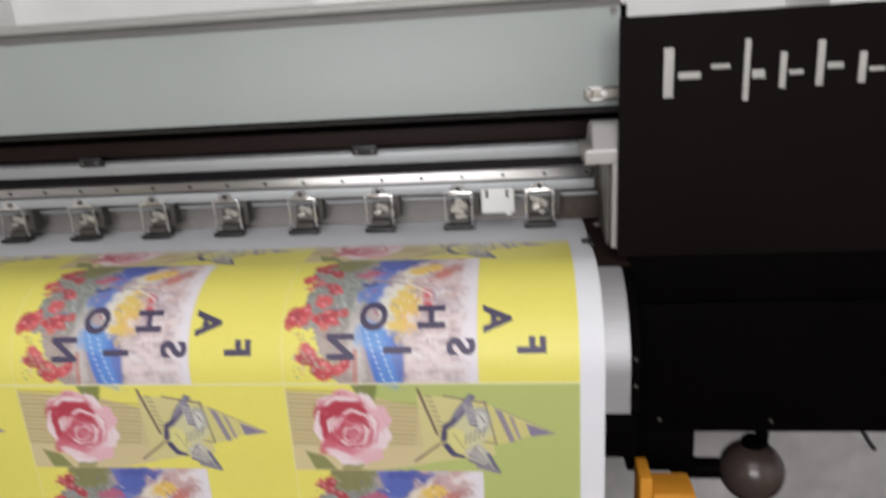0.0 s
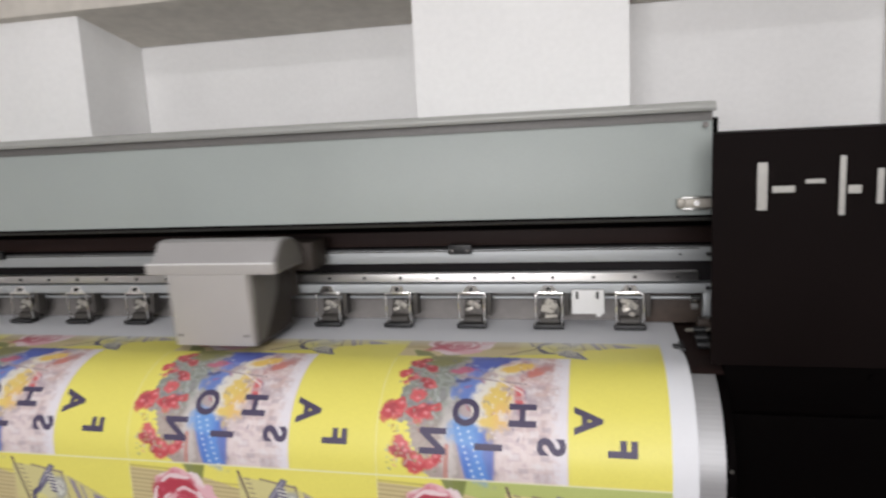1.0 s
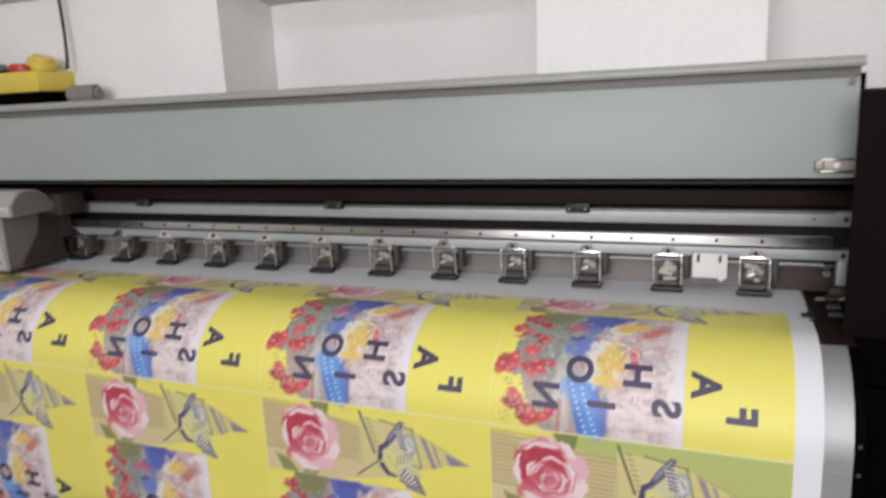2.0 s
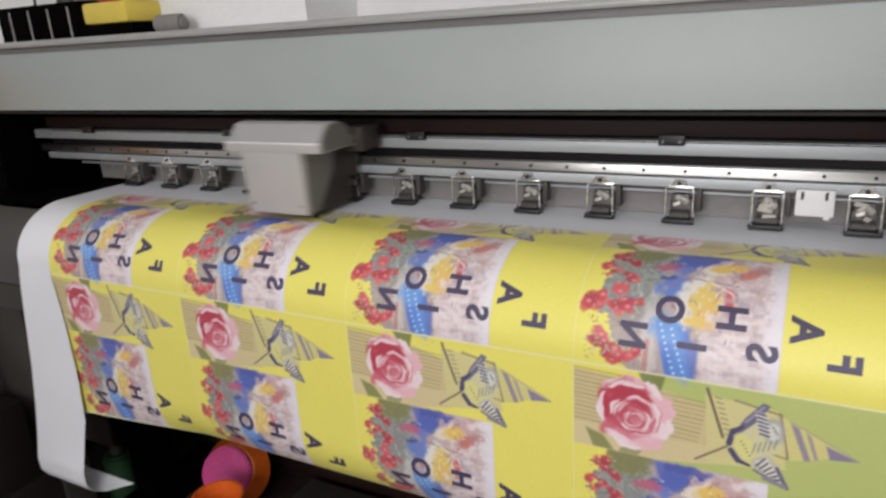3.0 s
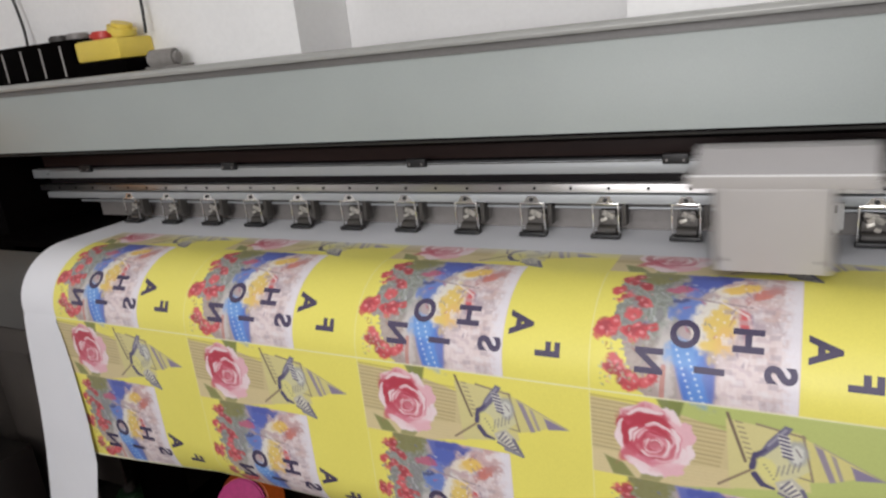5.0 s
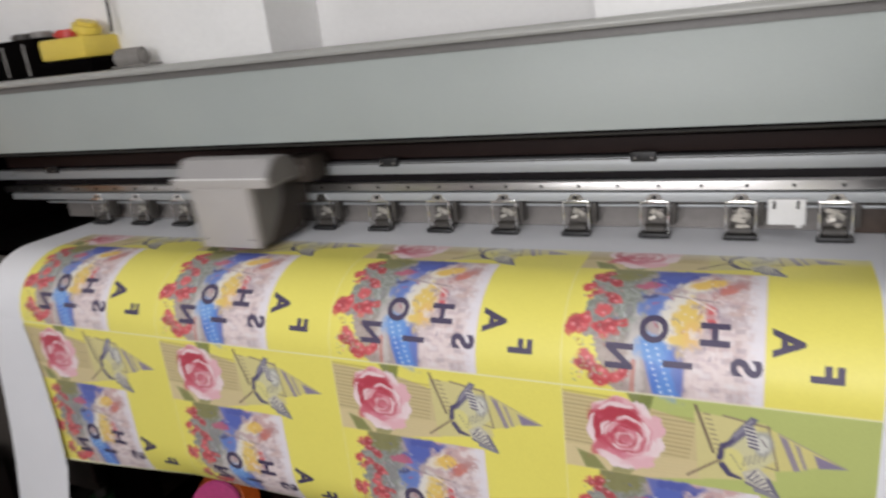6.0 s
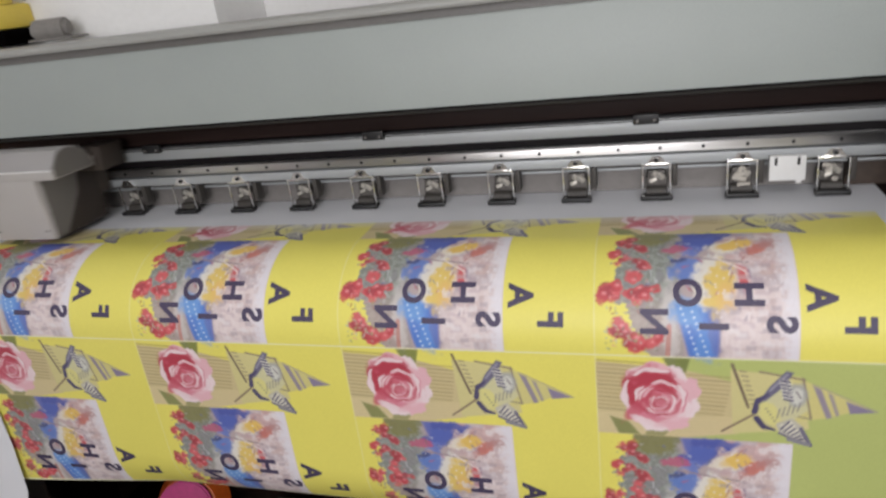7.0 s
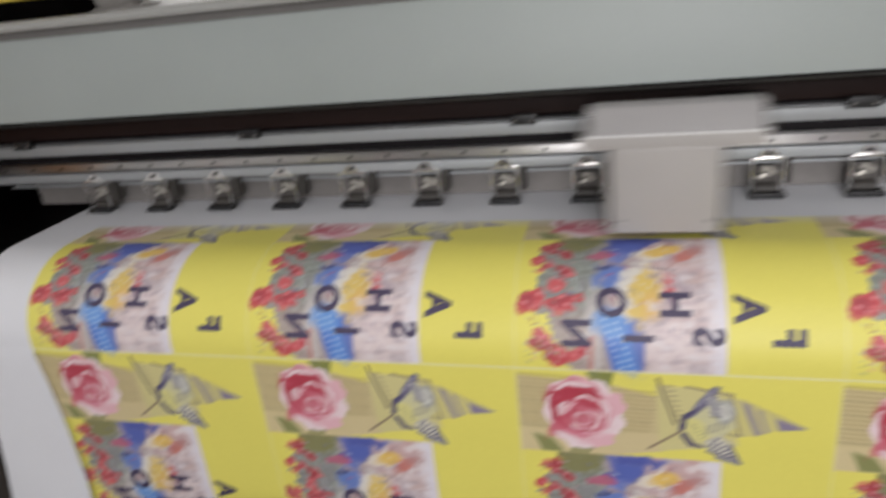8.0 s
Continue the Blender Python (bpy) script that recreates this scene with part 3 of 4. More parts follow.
def arc(p, u, s, r, a0, a1, w, colour, squash=0.92, soft=0.0012, amount=0.9):
    """A curved brush stroke round (u, s), thin at both ends."""
    du, ds = p.u - u, (p.s - s) / squash
    ang = np.mod(np.arctan2(ds, du) - a0, 2 * math.pi) / (a1 - a0)
    taper = np.sqrt(np.clip(4 * ang * (1 - ang), 0, 1)) * (ang < 1)
    d = np.abs(np.hypot(du, ds) + 0.006 * (p.n1 - 0.5) - r)
    p.fill((1 - smooth(w * taper - soft, w * taper + soft, d)) * (taper > 0), colour, amount)


def painting(p, s0, seed):
    """The village painting with flowers: from s0 up to s0 + 0.206."""
    rng = random.Random(seed)
    h = ROW - ROSE
    inside = smooth(s0 - 0.0006, s0 + 0.0006, p.s) * (1 - smooth(s0 + h - 0.001, s0 + h + 0.001, p.s))
    u, s, n1, n2, n3 = p.u, p.s - s0, p.n1, p.n2, p.n3
    edge = 0.030 + 0.022 * (n1 - 0.5) + 0.012 * (n2 - 0.5) + 0.040 * smooth(0.09, 0.02, s) + 0.026 * smooth(0.16, 0.20, s)
    body = inside * smooth(-0.004, 0.004, u - edge) * (1 - smooth(0.2565, 0.2585, u))
    p.fill(body, (0.47, 0.38, 0.38))
    # mauve house fronts in broken blocks
    cell = np.floor((s + 0.004 * n1) / 0.017) * 7.13 + np.floor((u + 0.006 * n1) / 0.024) * 3.71
    tone = np.modf(np.abs(np.sin(cell * 12.9898) * 437.585))[0]
    town = body * smooth(0.155, 0.185, u + 0.02 * (n1 - 0.5))
    streak = value_noise(p.u + 0.3 * (n1 - 0.5) * 0.02, p.s * 0.35, 330, 21)
    cross = value_noise(p.u * 0.4, p.s, 260, 23)
    p.fill(town, (0.68, 0.55, 0.54), 0.9)
    p.fill(town * smooth(0.55, 0.75, streak), (0.80, 0.73, 0.74), 0.45)
    p.fill(town * (1 - smooth(0.22, 0.40, streak)), (0.50, 0.36, 0.35), 0.28)
    p.fill(town * (tone > 0.62), (0.80, 0.71, 0.70), 0.55)
    p.fill(town * (tone < 0.24), (0.54, 0.39, 0.36), 0.50)
    p.fill(town * ((tone > 0.40) & (tone < 0.50)), (0.46, 0.42, 0.47), 0.40)
    p.fill(town * smooth(0.62, 0.80, cross), (0.54, 0.42, 0.46), 0.55)
    p.fill(town * smooth(0.10, 0.18, s) * smooth(0.50, 0.68, n1), (0.56, 0.30, 0.28), 0.5)
    p.fill(body * smooth(0.228, 0.250, u + 0.012 * (n2 - 0.5)), (0.77, 0.74, 0.79), 0.9)
    # grey green foliage, looser towards the bottom
    leaf = body * (1 - smooth(0.098, 0.122, u + 0.03 * (n1 - 0.5)))
    p.fill(leaf, (0.23, 0.255, 0.225), 0.95)
    p.fill(leaf * smooth(0.48, 0.62, n2), (0.36, 0.39, 0.36), 0.7)
    p.fill(leaf * smooth(0.60, 0.72, n3), (0.20, 0.22, 0.17), 0.5)
    p.fill(leaf * smooth(0.55, 0.70, n1), (0.24, 0.23, 0.25), 0.6)
    p.fill(leaf * (1 - smooth(0.05, 0.10, s)), (0.55, 0.40, 0.36), 0.55)
    p.ellipse(0.078, s0 + 0.194, 0.031, 0.021, (0.22, 0.21, 0.055), 0.2, 0.6, 0.3, 0.85)
    p.ellipse(0.100, s0 + 0.050, 0.011, 0.060, (0.66, 0.62, 0.60), 0.0, 0.8, 0.4, 0.7)
    # blue robe, blue sweep and lights
    blue, deep = (0.085, 0.20, 0.60), (0.065, 0.090, 0.38)
    p.poly([(0.106, s0 + 0.074), (0.150, s0 + 0.082), (0.162, s0 + 0.040), (0.160, s0 + 0.001), (0.124, s0 + 0.001)], blue, 0.003)
    p.ellipse(0.122, s0 + 0.062, 0.020, 0.020, (0.16, 0.36, 0.72), 0, 0.6, 0.35, 0.8)
    p.ellipse(0.142, s0 + 0.022, 0.012, 0.030, (0.12, 0.30, 0.70), 0.2, 0.6, 0.4, 0.7)
    p.ellipse(0.156, s0 + 0.036, 0.007, 0.034, (0.14, 0.16, 0.44), 0.1, 0.6, 0.4, 0.6)
    p.ellipse(0.124, s0 + 0.128, 0.022, 0.022, (0.10, 0.20, 0.56), 0.6, 0.9, 0.3, 0.9)
    p.ellipse(0.112, s0 + 0.140, 0.012, 0.004, (0.05, 0.05, 0.16), 0.3, 0.9, 0.4, 0.8)
    p.ellipse(0.144, s0 + 0.178, 0.028, 0.016, deep, 0.35, 0.9, 0.25, 0.95)
    p.poly([(0.114, s0 + 0.2055), (0.167, s0 + 0.2055), (0.154, s0 + 0.165), (0.130, s0 + 0.150)], (0.085, 0.13, 0.46), 0.004, 0.9)
    p.ellipse(0.160, s0 + 0.199, 0.032, 0.008, deep, 0.0, 0.7, 0.3, 0.9)
    p.ellipse(0.128, s0 + 0.158, 0.014, 0.008, (0.16, 0.22, 0.55), 0.5, 0.8, 0.4, 0.8)
    p.ellipse(0.108, s0 + 0.162, 0.016, 0.008, (0.50, 0.10, 0.19), 0.1, 0.8, 0.3, 0.85)
    # sails: white edge, yellow body, red fringe
    p.ellipse(0.150, s0 + 0.112, 0.018, 0.040, (0.78, 0.74, 0.66), -0.25, 0.6, 0.25, 0.95)
    p.ellipse(0.164, s0 + 0.102, 0.018, 0.036, (0.76, 0.55, 0.12), -0.2, 0.6, 0.3, 0.95)
    p.ellipse(0.172, s0 + 0.086, 0.012, 0.018, (0.78, 0.50, 0.16), -0.2, 0.7, 0.4, 0.7)
    p.ellipse(0.176, s0 + 0.168, 0.030, 0.013, (0.80, 0.74, 0.62), 0.3, 0.6, 0.2, 0.9)
    p.ellipse(0.187, s0 + 0.172, 0.024, 0.011, (0.78, 0.52, 0.10), 0.3, 0.6, 0.3, 0.95)
    p.ellipse(0.194, s0 + 0.106, 0.0065, 0.026, (0.62, 0.07, 0.08), 0.15, 0.8, 0.35, 0.9)
    p.ellipse(0.212, s0 + 0.162, 0.022, 0.008, (0.56, 0.14, 0.10), 0.7, 0.9, 0.35, 0.85)
    p.ellipse(0.230, s0 + 0.176, 0.014, 0.010, (0.46, 0.24, 0.23), 0.4, 1.0, 0.4, 0.7)
    p.stroke((0.110, s0 + 0.148), (0.200, s0 + 0.136), 0.0017, (0.34, 0.25, 0.27), amount=0.8)
    p.stroke((0.160, s0 + 0.144), (0.196, s0 + 0.122), 0.0016, (0.80, 0.72, 0.70), amount=0.8)
    p.stroke((0.196, s0 + 0.122), (0.204, s0 + 0.090), 0.0014, (0.78, 0.68, 0.66), amount=0.7)
    for k in range(44):
        p.ellipse(0.150 + rng.random() * 0.09, s0 + 0.055 + rng.random() * 0.14, 0.0018, 0.0018, (0.82, 0.76, 0.78), 0, 0.3, 0.5, 0.55)
    for k in range(9):
        for line, off in ((0.0, 0.0), (0.014, 0.004)):
            p.ellipse(0.114 + line + 0.0026 * k, s0 + 0.068 - 0.0078 * k - off, 0.0017, 0.0017, (0.66, 0.78, 0.88), 0, 0.2, 0.5, 0.85)
    for k in range(14):
        a, b = 0.185 + rng.random() * 0.05, s0 + 0.006 + rng.random() * 0.185
        p.stroke((a, b), (a + rng.uniform(-0.004, 0.016), b + rng.uniform(-0.012, 0.012)), 0.0010, rng.choice(((0.40, 0.29, 0.31), (0.80, 0.76, 0.77), (0.50, 0.36, 0.36))), amount=0.5)
    for k in range(40):
        a, b = 0.166 + rng.random() * 0.062, s0 + 0.004 + rng.random() * 0.125
        p.poly([(a, b), (a + 0.012, b), (a + 0.012, b + 0.007), (a, b + 0.007)], rng.choice(((0.40, 0.32, 0.37), (0.78, 0.73, 0.74), (0.56, 0.44, 0.44))), 0.0015, 0.55)
    for k in range(18):
        a, b = 0.168 + rng.random() * 0.06, s0 + 0.05 + rng.random() * 0.145
        p.stroke((a, b), (a + rng.uniform(-0.008, 0.010), b + rng.uniform(-0.014, 0.014)), rng.uniform(0.0010, 0.0022), rng.choice(((0.42, 0.16, 0.17), (0.50, 0.24, 0.20), (0.82, 0.78, 0.76), (0.30, 0.22, 0.30))), amount=0.6, w2=0.0006)
    for k in range(26):
        a, b = 0.070 + rng.random() * 0.09, s0 + 0.085 + rng.random() * 0.11
        p.stroke((a, b), (a + rng.uniform(-0.006, 0.008), b + rng.uniform(-0.010, 0.010)), rng.uniform(0.0010, 0.0024), rng.choice(((0.60, 0.62, 0.66), (0.12, 0.14, 0.34), (0.16, 0.17, 0.14), (0.50, 0.10, 0.16))), amount=0.55, w2=0.0006)
    p.stroke((0.097, s0 + 0.002), (0.099, s0 + 0.044), 0.0033, (0.52, 0.17, 0.13), amount=0.7)
    # red flowers
    for a, b in ((0.036, 0.180), (0.050, 0.186), (0.058, 0.168), (0.047, 0.174), (0.028, 0.150), (0.034, 0.138), (0.040, 0.146), (0.060, 0.134), (0.058, 0.119), (0.052, 0.106), (0.066, 0.126), (0.016, 0.094), (0.026, 0.088), (0.030, 0.098), (0.012, 0.086), (0.052, 0.088), (0.060, 0.094), (0.058, 0.080), (0.076, 0.092), (0.066, 0.084), (0.036, 0.042), (0.030, 0.036), (0.040, 0.034), (0.050, 0.018), (0.058, 0.013), (0.066, 0.021), (0.076, 0.020), (0.082, 0.028), (0.056, 0.026)):
        for q in range(3):
            p.ellipse(a + rng.uniform(-0.004, 0.004), s0 + b + rng.uniform(-0.004, 0.004), rng.uniform(0.0058, 0.0092), rng.uniform(0.0052, 0.0080), rng.choice(((0.56, 0.060, 0.075), (0.66, 0.12, 0.13), (0.36, 0.035, 0.050))), 0, 1.1, 0.3, 0.85)
        p.ellipse(a + 0.002, s0 + b + 0.002, 0.0030, 0.0022, (0.82, 0.36, 0.38), 0, 0.5, 0.5, 0.6)
    for k in range(60):
        a, b = 0.022 + rng.random() * 0.065, s0 + 0.010 + rng.random() * 0.18
        p.stroke((a, b), (a + rng.uniform(-0.007, 0.007), b + rng.uniform(-0.007, 0.007)), rng.uniform(0.0008, 0.0018), rng.choice(((0.16, 0.17, 0.12), (0.30, 0.32, 0.28), (0.30, 0.03, 0.04), (0.74, 0.32, 0.34), (0.52, 0.50, 0.50))), amount=0.6, w2=0.0004)
    for k in range(40):
        p.ellipse(0.014 + rng.random() * 0.06, s0 + 0.008 + rng.random() * 0.07, 0.0024, 0.0016, rng.choice(((0.36, 0.36, 0.14), (0.46, 0.46, 0.36))), rng.random() * 3, 0.4, 0.4, 0.5)


def rose_strip(p, s1, seed):
    """The rose over a striped tower with a butterfly: from s1 - 0.130 up to s1."""
    beige, dark, pale = (0.60, 0.50, 0.26), (0.36, 0.26, 0.11), (0.66, 0.55, 0.30)
    p.poly([(0.0015, s1 - 0.001), (0.060, s1 - 0.004), (0.110, s1 - 0.017), (0.188, s1 - 0.022), (0.188, s1 - 0.118), (0.120, s1 - 0.1295), (0.0015, s1 - 0.1295)], beige)
    for k in range(13):
        b = s1 - 0.008 - 0.0066 * k
        p.stroke((0.002, b), (0.070 if k < 2 else 0.180 - 0.001 * k, b - (0.003 if k < 2 else 0.008)), 0.0013, dark if k % 3 else (0.26, 0.18, 0.08), 0.0012, amount=0.55)
    p.poly([(0.0015, s1 - 0.094), (0.186, s1 - 0.092), (0.188, s1 - 0.118), (0.120, s1 - 0.1295), (0.0015, s1 - 0.1295)], pale, 0.002)
    for k in range(5):
        p.stroke((0.010, s1 - 0.099 - 0.006 * k), (0.185, s1 - 0.096 - 0.005 * k), 0.0006, (0.56, 0.46, 0.24), amount=0.4)
    # clock stage and spire, lying on its side
    p.poly([(0.176, s1 - 0.016), (0.262, s1 - 0.024), (0.276, s1 - 0.104), (0.182, s1 - 0.118)], (0.64, 0.58, 0.26), 0.0015)
    p.poly([(0.252, s1 - 0.022), (0.268, s1 - 0.030), (0.352, s1 - 0.0720), (0.300, s1 - 0.084), (0.262, s1 - 0.100)], (0.64, 0.58, 0.22), 0.0015)
    violet = (0.22, 0.18, 0.31)
    p.poly([(0.276, s1 - 0.036), (0.286, s1 - 0.041), (0.302, s1 - 0.084), (0.295, s1 - 0.086)], violet, 0.0014, 0.85)
    p.poly([(0.294, s1 - 0.046), (0.300, s1 - 0.049), (0.310, s1 - 0.080), (0.306, s1 - 0.082)], violet, 0.0014, 0.7)
    p.poly([(0.316, s1 - 0.058), (0.353, s1 - 0.0725), (0.322, s1 - 0.0768)], violet, 0.0014, 0.95)
    p.stroke((0.276, s1 - 0.034), (0.352, s1 - 0.0715), 0.0010, (0.34, 0.29, 0.24), amount=0.7)
    p.stroke((0.178, s1 - 0.008), (0.200, s1 - 0.074), 0.0020, (0.17, 0.12, 0.08))
    p.stroke((0.212, s1 - 0.018), (0.266, s1 - 0.028), 0.0015, (0.28, 0.22, 0.14))
    p.stroke((0.264, s1 - 0.026), (0.277, s1 - 0.088), 0.0015, (0.28, 0.22, 0.14))
    p.stroke((0.277, s1 - 0.088), (0.236, s1 - 0.080), 0.0012, (0.30, 0.25, 0.16))
    for k in range(8):
        p.stroke((0.188 + 0.0022 * k, s1 - 0.018 - 0.0072 * k), (0.195 + 0.0022 * k, s1 - 0.019 - 0.0072 * k), 0.0013, (0.26, 0.20, 0.13), amount=0.75)
    # butterfly: grey-violet fore wings, pale cells barred with black, yellow body
    ink, cream = (0.060, 0.050, 0.130), (0.66, 0.63, 0.45)
    p.poly([(0.214, s1 - 0.060), (0.236, s1 - 0.028), (0.264, s1 - 0.040), (0.273, s1 - 0.074), (0.256, s1 - 0.090), (0.225, s1 - 0.096)], (0.62, 0.60, 0.36), 0.002, 0.85)
    p.ellipse(0.259, s1 - 0.051, 0.0125, 0.018, (0.36, 0.37, 0.38), 0, 0.3, 0.25, 0.9)
    p.ellipse(0.259, s1 - 0.052, 0.0085, 0.013, (0.64, 0.64, 0.58), 0, 0.4, 0.25)
    p.stroke((0.257, s1 - 0.046), (0.263, s1 - 0.056), 0.0010, (0.2, 0.17, 0.18))
    p.poly([(0.209, s1 - 0.072), (0.225, s1 - 0.040), (0.244, s1 - 0.015), (0.253, s1 - 0.018), (0.238, s1 - 0.044), (0.222, s1 - 0.062)], (0.14, 0.13, 0.21), 0.0012)
    p.stroke((0.226, s1 - 0.046), (0.245, s1 - 0.021), 0.0016, (0.38, 0.37, 0.44), amount=0.7)
    p.poly([(0.236, s1 - 0.028), (0.249, s1 - 0.030), (0.255, s1 - 0.061), (0.242, s1 - 0.059)], (0.78, 0.76, 0.68), 0.001)
    for k in range(6):
        p.stroke((0.238 + 0.0011 * k, s1 - 0.0305 - 0.0056 * k), (0.248 + 0.0011 * k, s1 - 0.0325 - 0.0056 * k), 0.0016, ink)
    p.stroke((0.208, s1 - 0.081), (0.212, s1 - 0.062), 0.0040, ink)
    p.stroke((0.212, s1 - 0.062), (0.223, s1 - 0.053), 0.0034, ink, w2=0.0020)
    p.ellipse(0.226, s1 - 0.083, 0.0115, 0.0185, (0.68, 0.64, 0.24), 0.45, 0.3, 0.2)
    for k in range(5):
        p.ellipse(0.222 + 0.0028 * k, s1 - 0.075 - 0.0046 * k, 0.0020, 0.0013, (0.22, 0.19, 0.16), 0.5, 0.4, 0.3, 0.8)
    p.stroke((0.211, s1 - 0.091), (0.220, s1 - 0.104), 0.0042, ink, w2=0.0038)
    p.stroke((0.220, s1 - 0.104), (0.234, s1 - 0.108), 0.0036, ink, w2=0.0018)
    for k in range(5):
        p.stroke((0.236 + 0.006 * k, s1 - 0.089 + 0.0030 * k), (0.239 + 0.006 * k, s1 - 0.074 + 0.0026 * k), 0.0010, (0.20, 0.18, 0.20), amount=0.75)
    p.poly([(0.235, s1 - 0.098), (0.254, s1 - 0.088), (0.268, s1 - 0.101), (0.280, s1 - 0.131), (0.260, s1 - 0.127), (0.240, s1 - 0.112)], (0.52, 0.50, 0.42), 0.0014)
    p.poly([(0.240, s1 - 0.100), (0.254, s1 - 0.093), (0.270, s1 - 0.118), (0.258, s1 - 0.119)], (0.76, 0.73, 0.60), 0.0014, 0.9)
    for k in range(6):
        p.stroke((0.242 + 0.0046 * k, s1 - 0.106 - 0.0030 * k), (0.251 + 0.0040 * k, s1 - 0.094 - 0.0052 * k), 0.0015, ink, amount=0.92)
    p.stroke((0.266, s1 - 0.104), (0.279, s1 - 0.130), 0.0026, (0.14, 0.13, 0.20))
    p.stroke((0.240, s1 - 0.113), (0.278, s1 - 0.130), 0.0019, (0.16, 0.14, 0.20))
    p.stroke((0.252, s1 - 0.122), (0.276, s1 - 0.129), 0.0030, (0.24, 0.23, 0.27))
    p.stroke((0.206, s1 - 0.086), (0.168, s1 - 0.115), 0.0016, (0.22, 0.15, 0.10))
    # leaves
    green = (0.17, 0.20, 0.045)
    p.poly([(0.090, s1 - 0.001), (0.126, s1 - 0.001), (0.120, s1 - 0.024), (0.100, s1 - 0.022)], green, 0.002, 0.9)
    p.poly([(0.018, s1 - 0.100), (0.044, s1 - 0.108), (0.060, s1 - 0.129), (0.030, s1 - 0.129)], green, 0.002, 0.85)
    p.poly([(0.070, s1 - 0.118), (0.100, s1 - 0.119), (0.092, s1 - 0.1295), (0.066, s1 - 0.1295)], (0.25, 0.25, 0.09), 0.002, 0.8)
    # rose: broad pale petals outside, deep red bowl, folded pink heart
    cx, cy = 0.083, s1 - 0.064
    pale, rim, rosy, mid, deep = (0.78, 0.46, 0.51), (0.84, 0.69, 0.71), (0.66, 0.20, 0.27), (0.55, 0.075, 0.12), (0.45, 0.030, 0.060)
    for a, r, big, col in ((2.35, 0.046, 0.021, rim), (3.1, 0.043, 0.021, rim), (3.9, 0.043, 0.022, pale), (4.6, 0.046, 0.023, rim), (5.3, 0.046, 0.023, pale), (5.95, 0.044, 0.024, rim), (0.35, 0.046, 0.022, pale), (1.0, 0.044, 0.020, rim), (1.7, 0.044, 0.020, pale)):
        p.ellipse(cx + 0.003 + 0.84 * r * math.cos(a), cy + 0.92 * r * math.sin(a), big * 0.92, big * 0.76, col, a + 1.57, 0.3, 0.10)
    p.ellipse(cx + 0.002, cy, 0.044, 0.045, pale, 0, 0.2, 0.15)
    p.ellipse(cx - 0.009, cy + 0.012, 0.038, 0.034, mid, 0.45, 0.3, 0.2)
    p.ellipse(cx - 0.004, cy + 0.028, 0.030, 0.010, deep, 0.05, 0.4, 0.3)
    p.ellipse(cx - 0.036, cy + 0.004, 0.008, 0.026, deep, 0.30, 0.4, 0.3)
    for r, a0, a1, w, col in (
        (0.045, 2.5, 3.7, 0.0040, rim), (0.044, 3.6, 4.9, 0.0058, pale), (0.042, 4.8, 6.2, 0.0064, rim), (0.043, 6.1, 7.3, 0.0048, pale), (0.047, 1.2, 2.3, 0.0034, rim),
        (0.036, 0.9, 3.4, 0.0034, deep), (0.034, 3.5, 4.7, 0.0036, rosy), (0.034, 4.6, 6.0, 0.0040, pale), (0.035, 5.9, 7.1, 0.0036, rim), (0.029, 1.0, 2.0, 0.0026, pale),
        (0.030, 2.3, 3.3, 0.0026, rim), (0.028, 3.3, 4.8, 0.0034, deep), (0.029, 4.9, 6.4, 0.0034, mid), (0.024, 0.1, 1.8, 0.0034, deep), (0.022, 1.9, 3.0, 0.0026, pale),
        (0.022, 3.3, 4.4, 0.0030, rim), (0.022, 4.6, 5.9, 0.0030, pale), (0.017, 0.3, 2.0, 0.0026, rosy), (0.016, 2.2, 4.0, 0.0028, deep), (0.017, 4.3, 6.2, 0.0028, mid),
        (0.012, 0.0, 1.6, 0.0020, pale), (0.011, 2.2, 3.5, 0.0020, rim), (0.011, 4.1, 5.7, 0.0020, pale), (0.006, 0.4, 3.0, 0.0022, deep), (0.006, 3.4, 5.8, 0.0018, rosy)):
        k = 1 - r / 0.046
        arc(p, cx + 0.007 * k, cy - 0.012 * k, r, a0, a1, w, col)
    p.ellipse(cx + 0.012, cy - 0.012, 0.022, 0.020, (0.74, 0.40, 0.45), 0.3, 0.5, 0.5, 0.25)
    for r, a0, a1, w, col in ((0.031, 0.5, 1.9, 0.0016, rim), (0.026, 2.0, 3.4, 0.0015, rim), (0.026, 3.9, 5.2, 0.0016, deep), (0.020, 5.2, 7.0, 0.0016, rim), (0.019, 0.9, 2.3, 0.0014, deep), (0.014, 2.6, 4.4, 0.0013, rim), (0.013, 4.8, 6.6, 0.0013, deep), (0.008, 0.2, 2.4, 0.0011, rim), (0.008, 3.0, 5.0, 0.0011, deep), (0.039, 4.0, 5.4, 0.0012, rosy), (0.038, 5.6, 6.9, 0.0012, rosy)):
        k = 1 - r / 0.046
        arc(p, cx + 0.007 * k, cy - 0.012 * k, r, a0, a1, w, col, soft=0.0007)
    p.ellipse(cx - 0.027, cy - 0.022, 0.009, 0.024, mid, -0.75, 0.5, 0.3, 0.85)
    p.ellipse(cx - 0.004, cy - 0.036, 0.022, 0.007, rosy, -0.2, 0.5, 0.4, 0.7)
    p.ellipse(cx - 0.014, cy - 0.044, 0.022, 0.006, rim, -0.45, 0.4, 0.3, 0.8)
    p.ellipse(cx + 0.020, cy - 0.042, 0.022, 0.008, pale, 0.35, 0.4, 0.3, 0.8)


YELLOW, LIME = (0.80, 0.73, 0.135), (0.46, 0.52, 0.16)


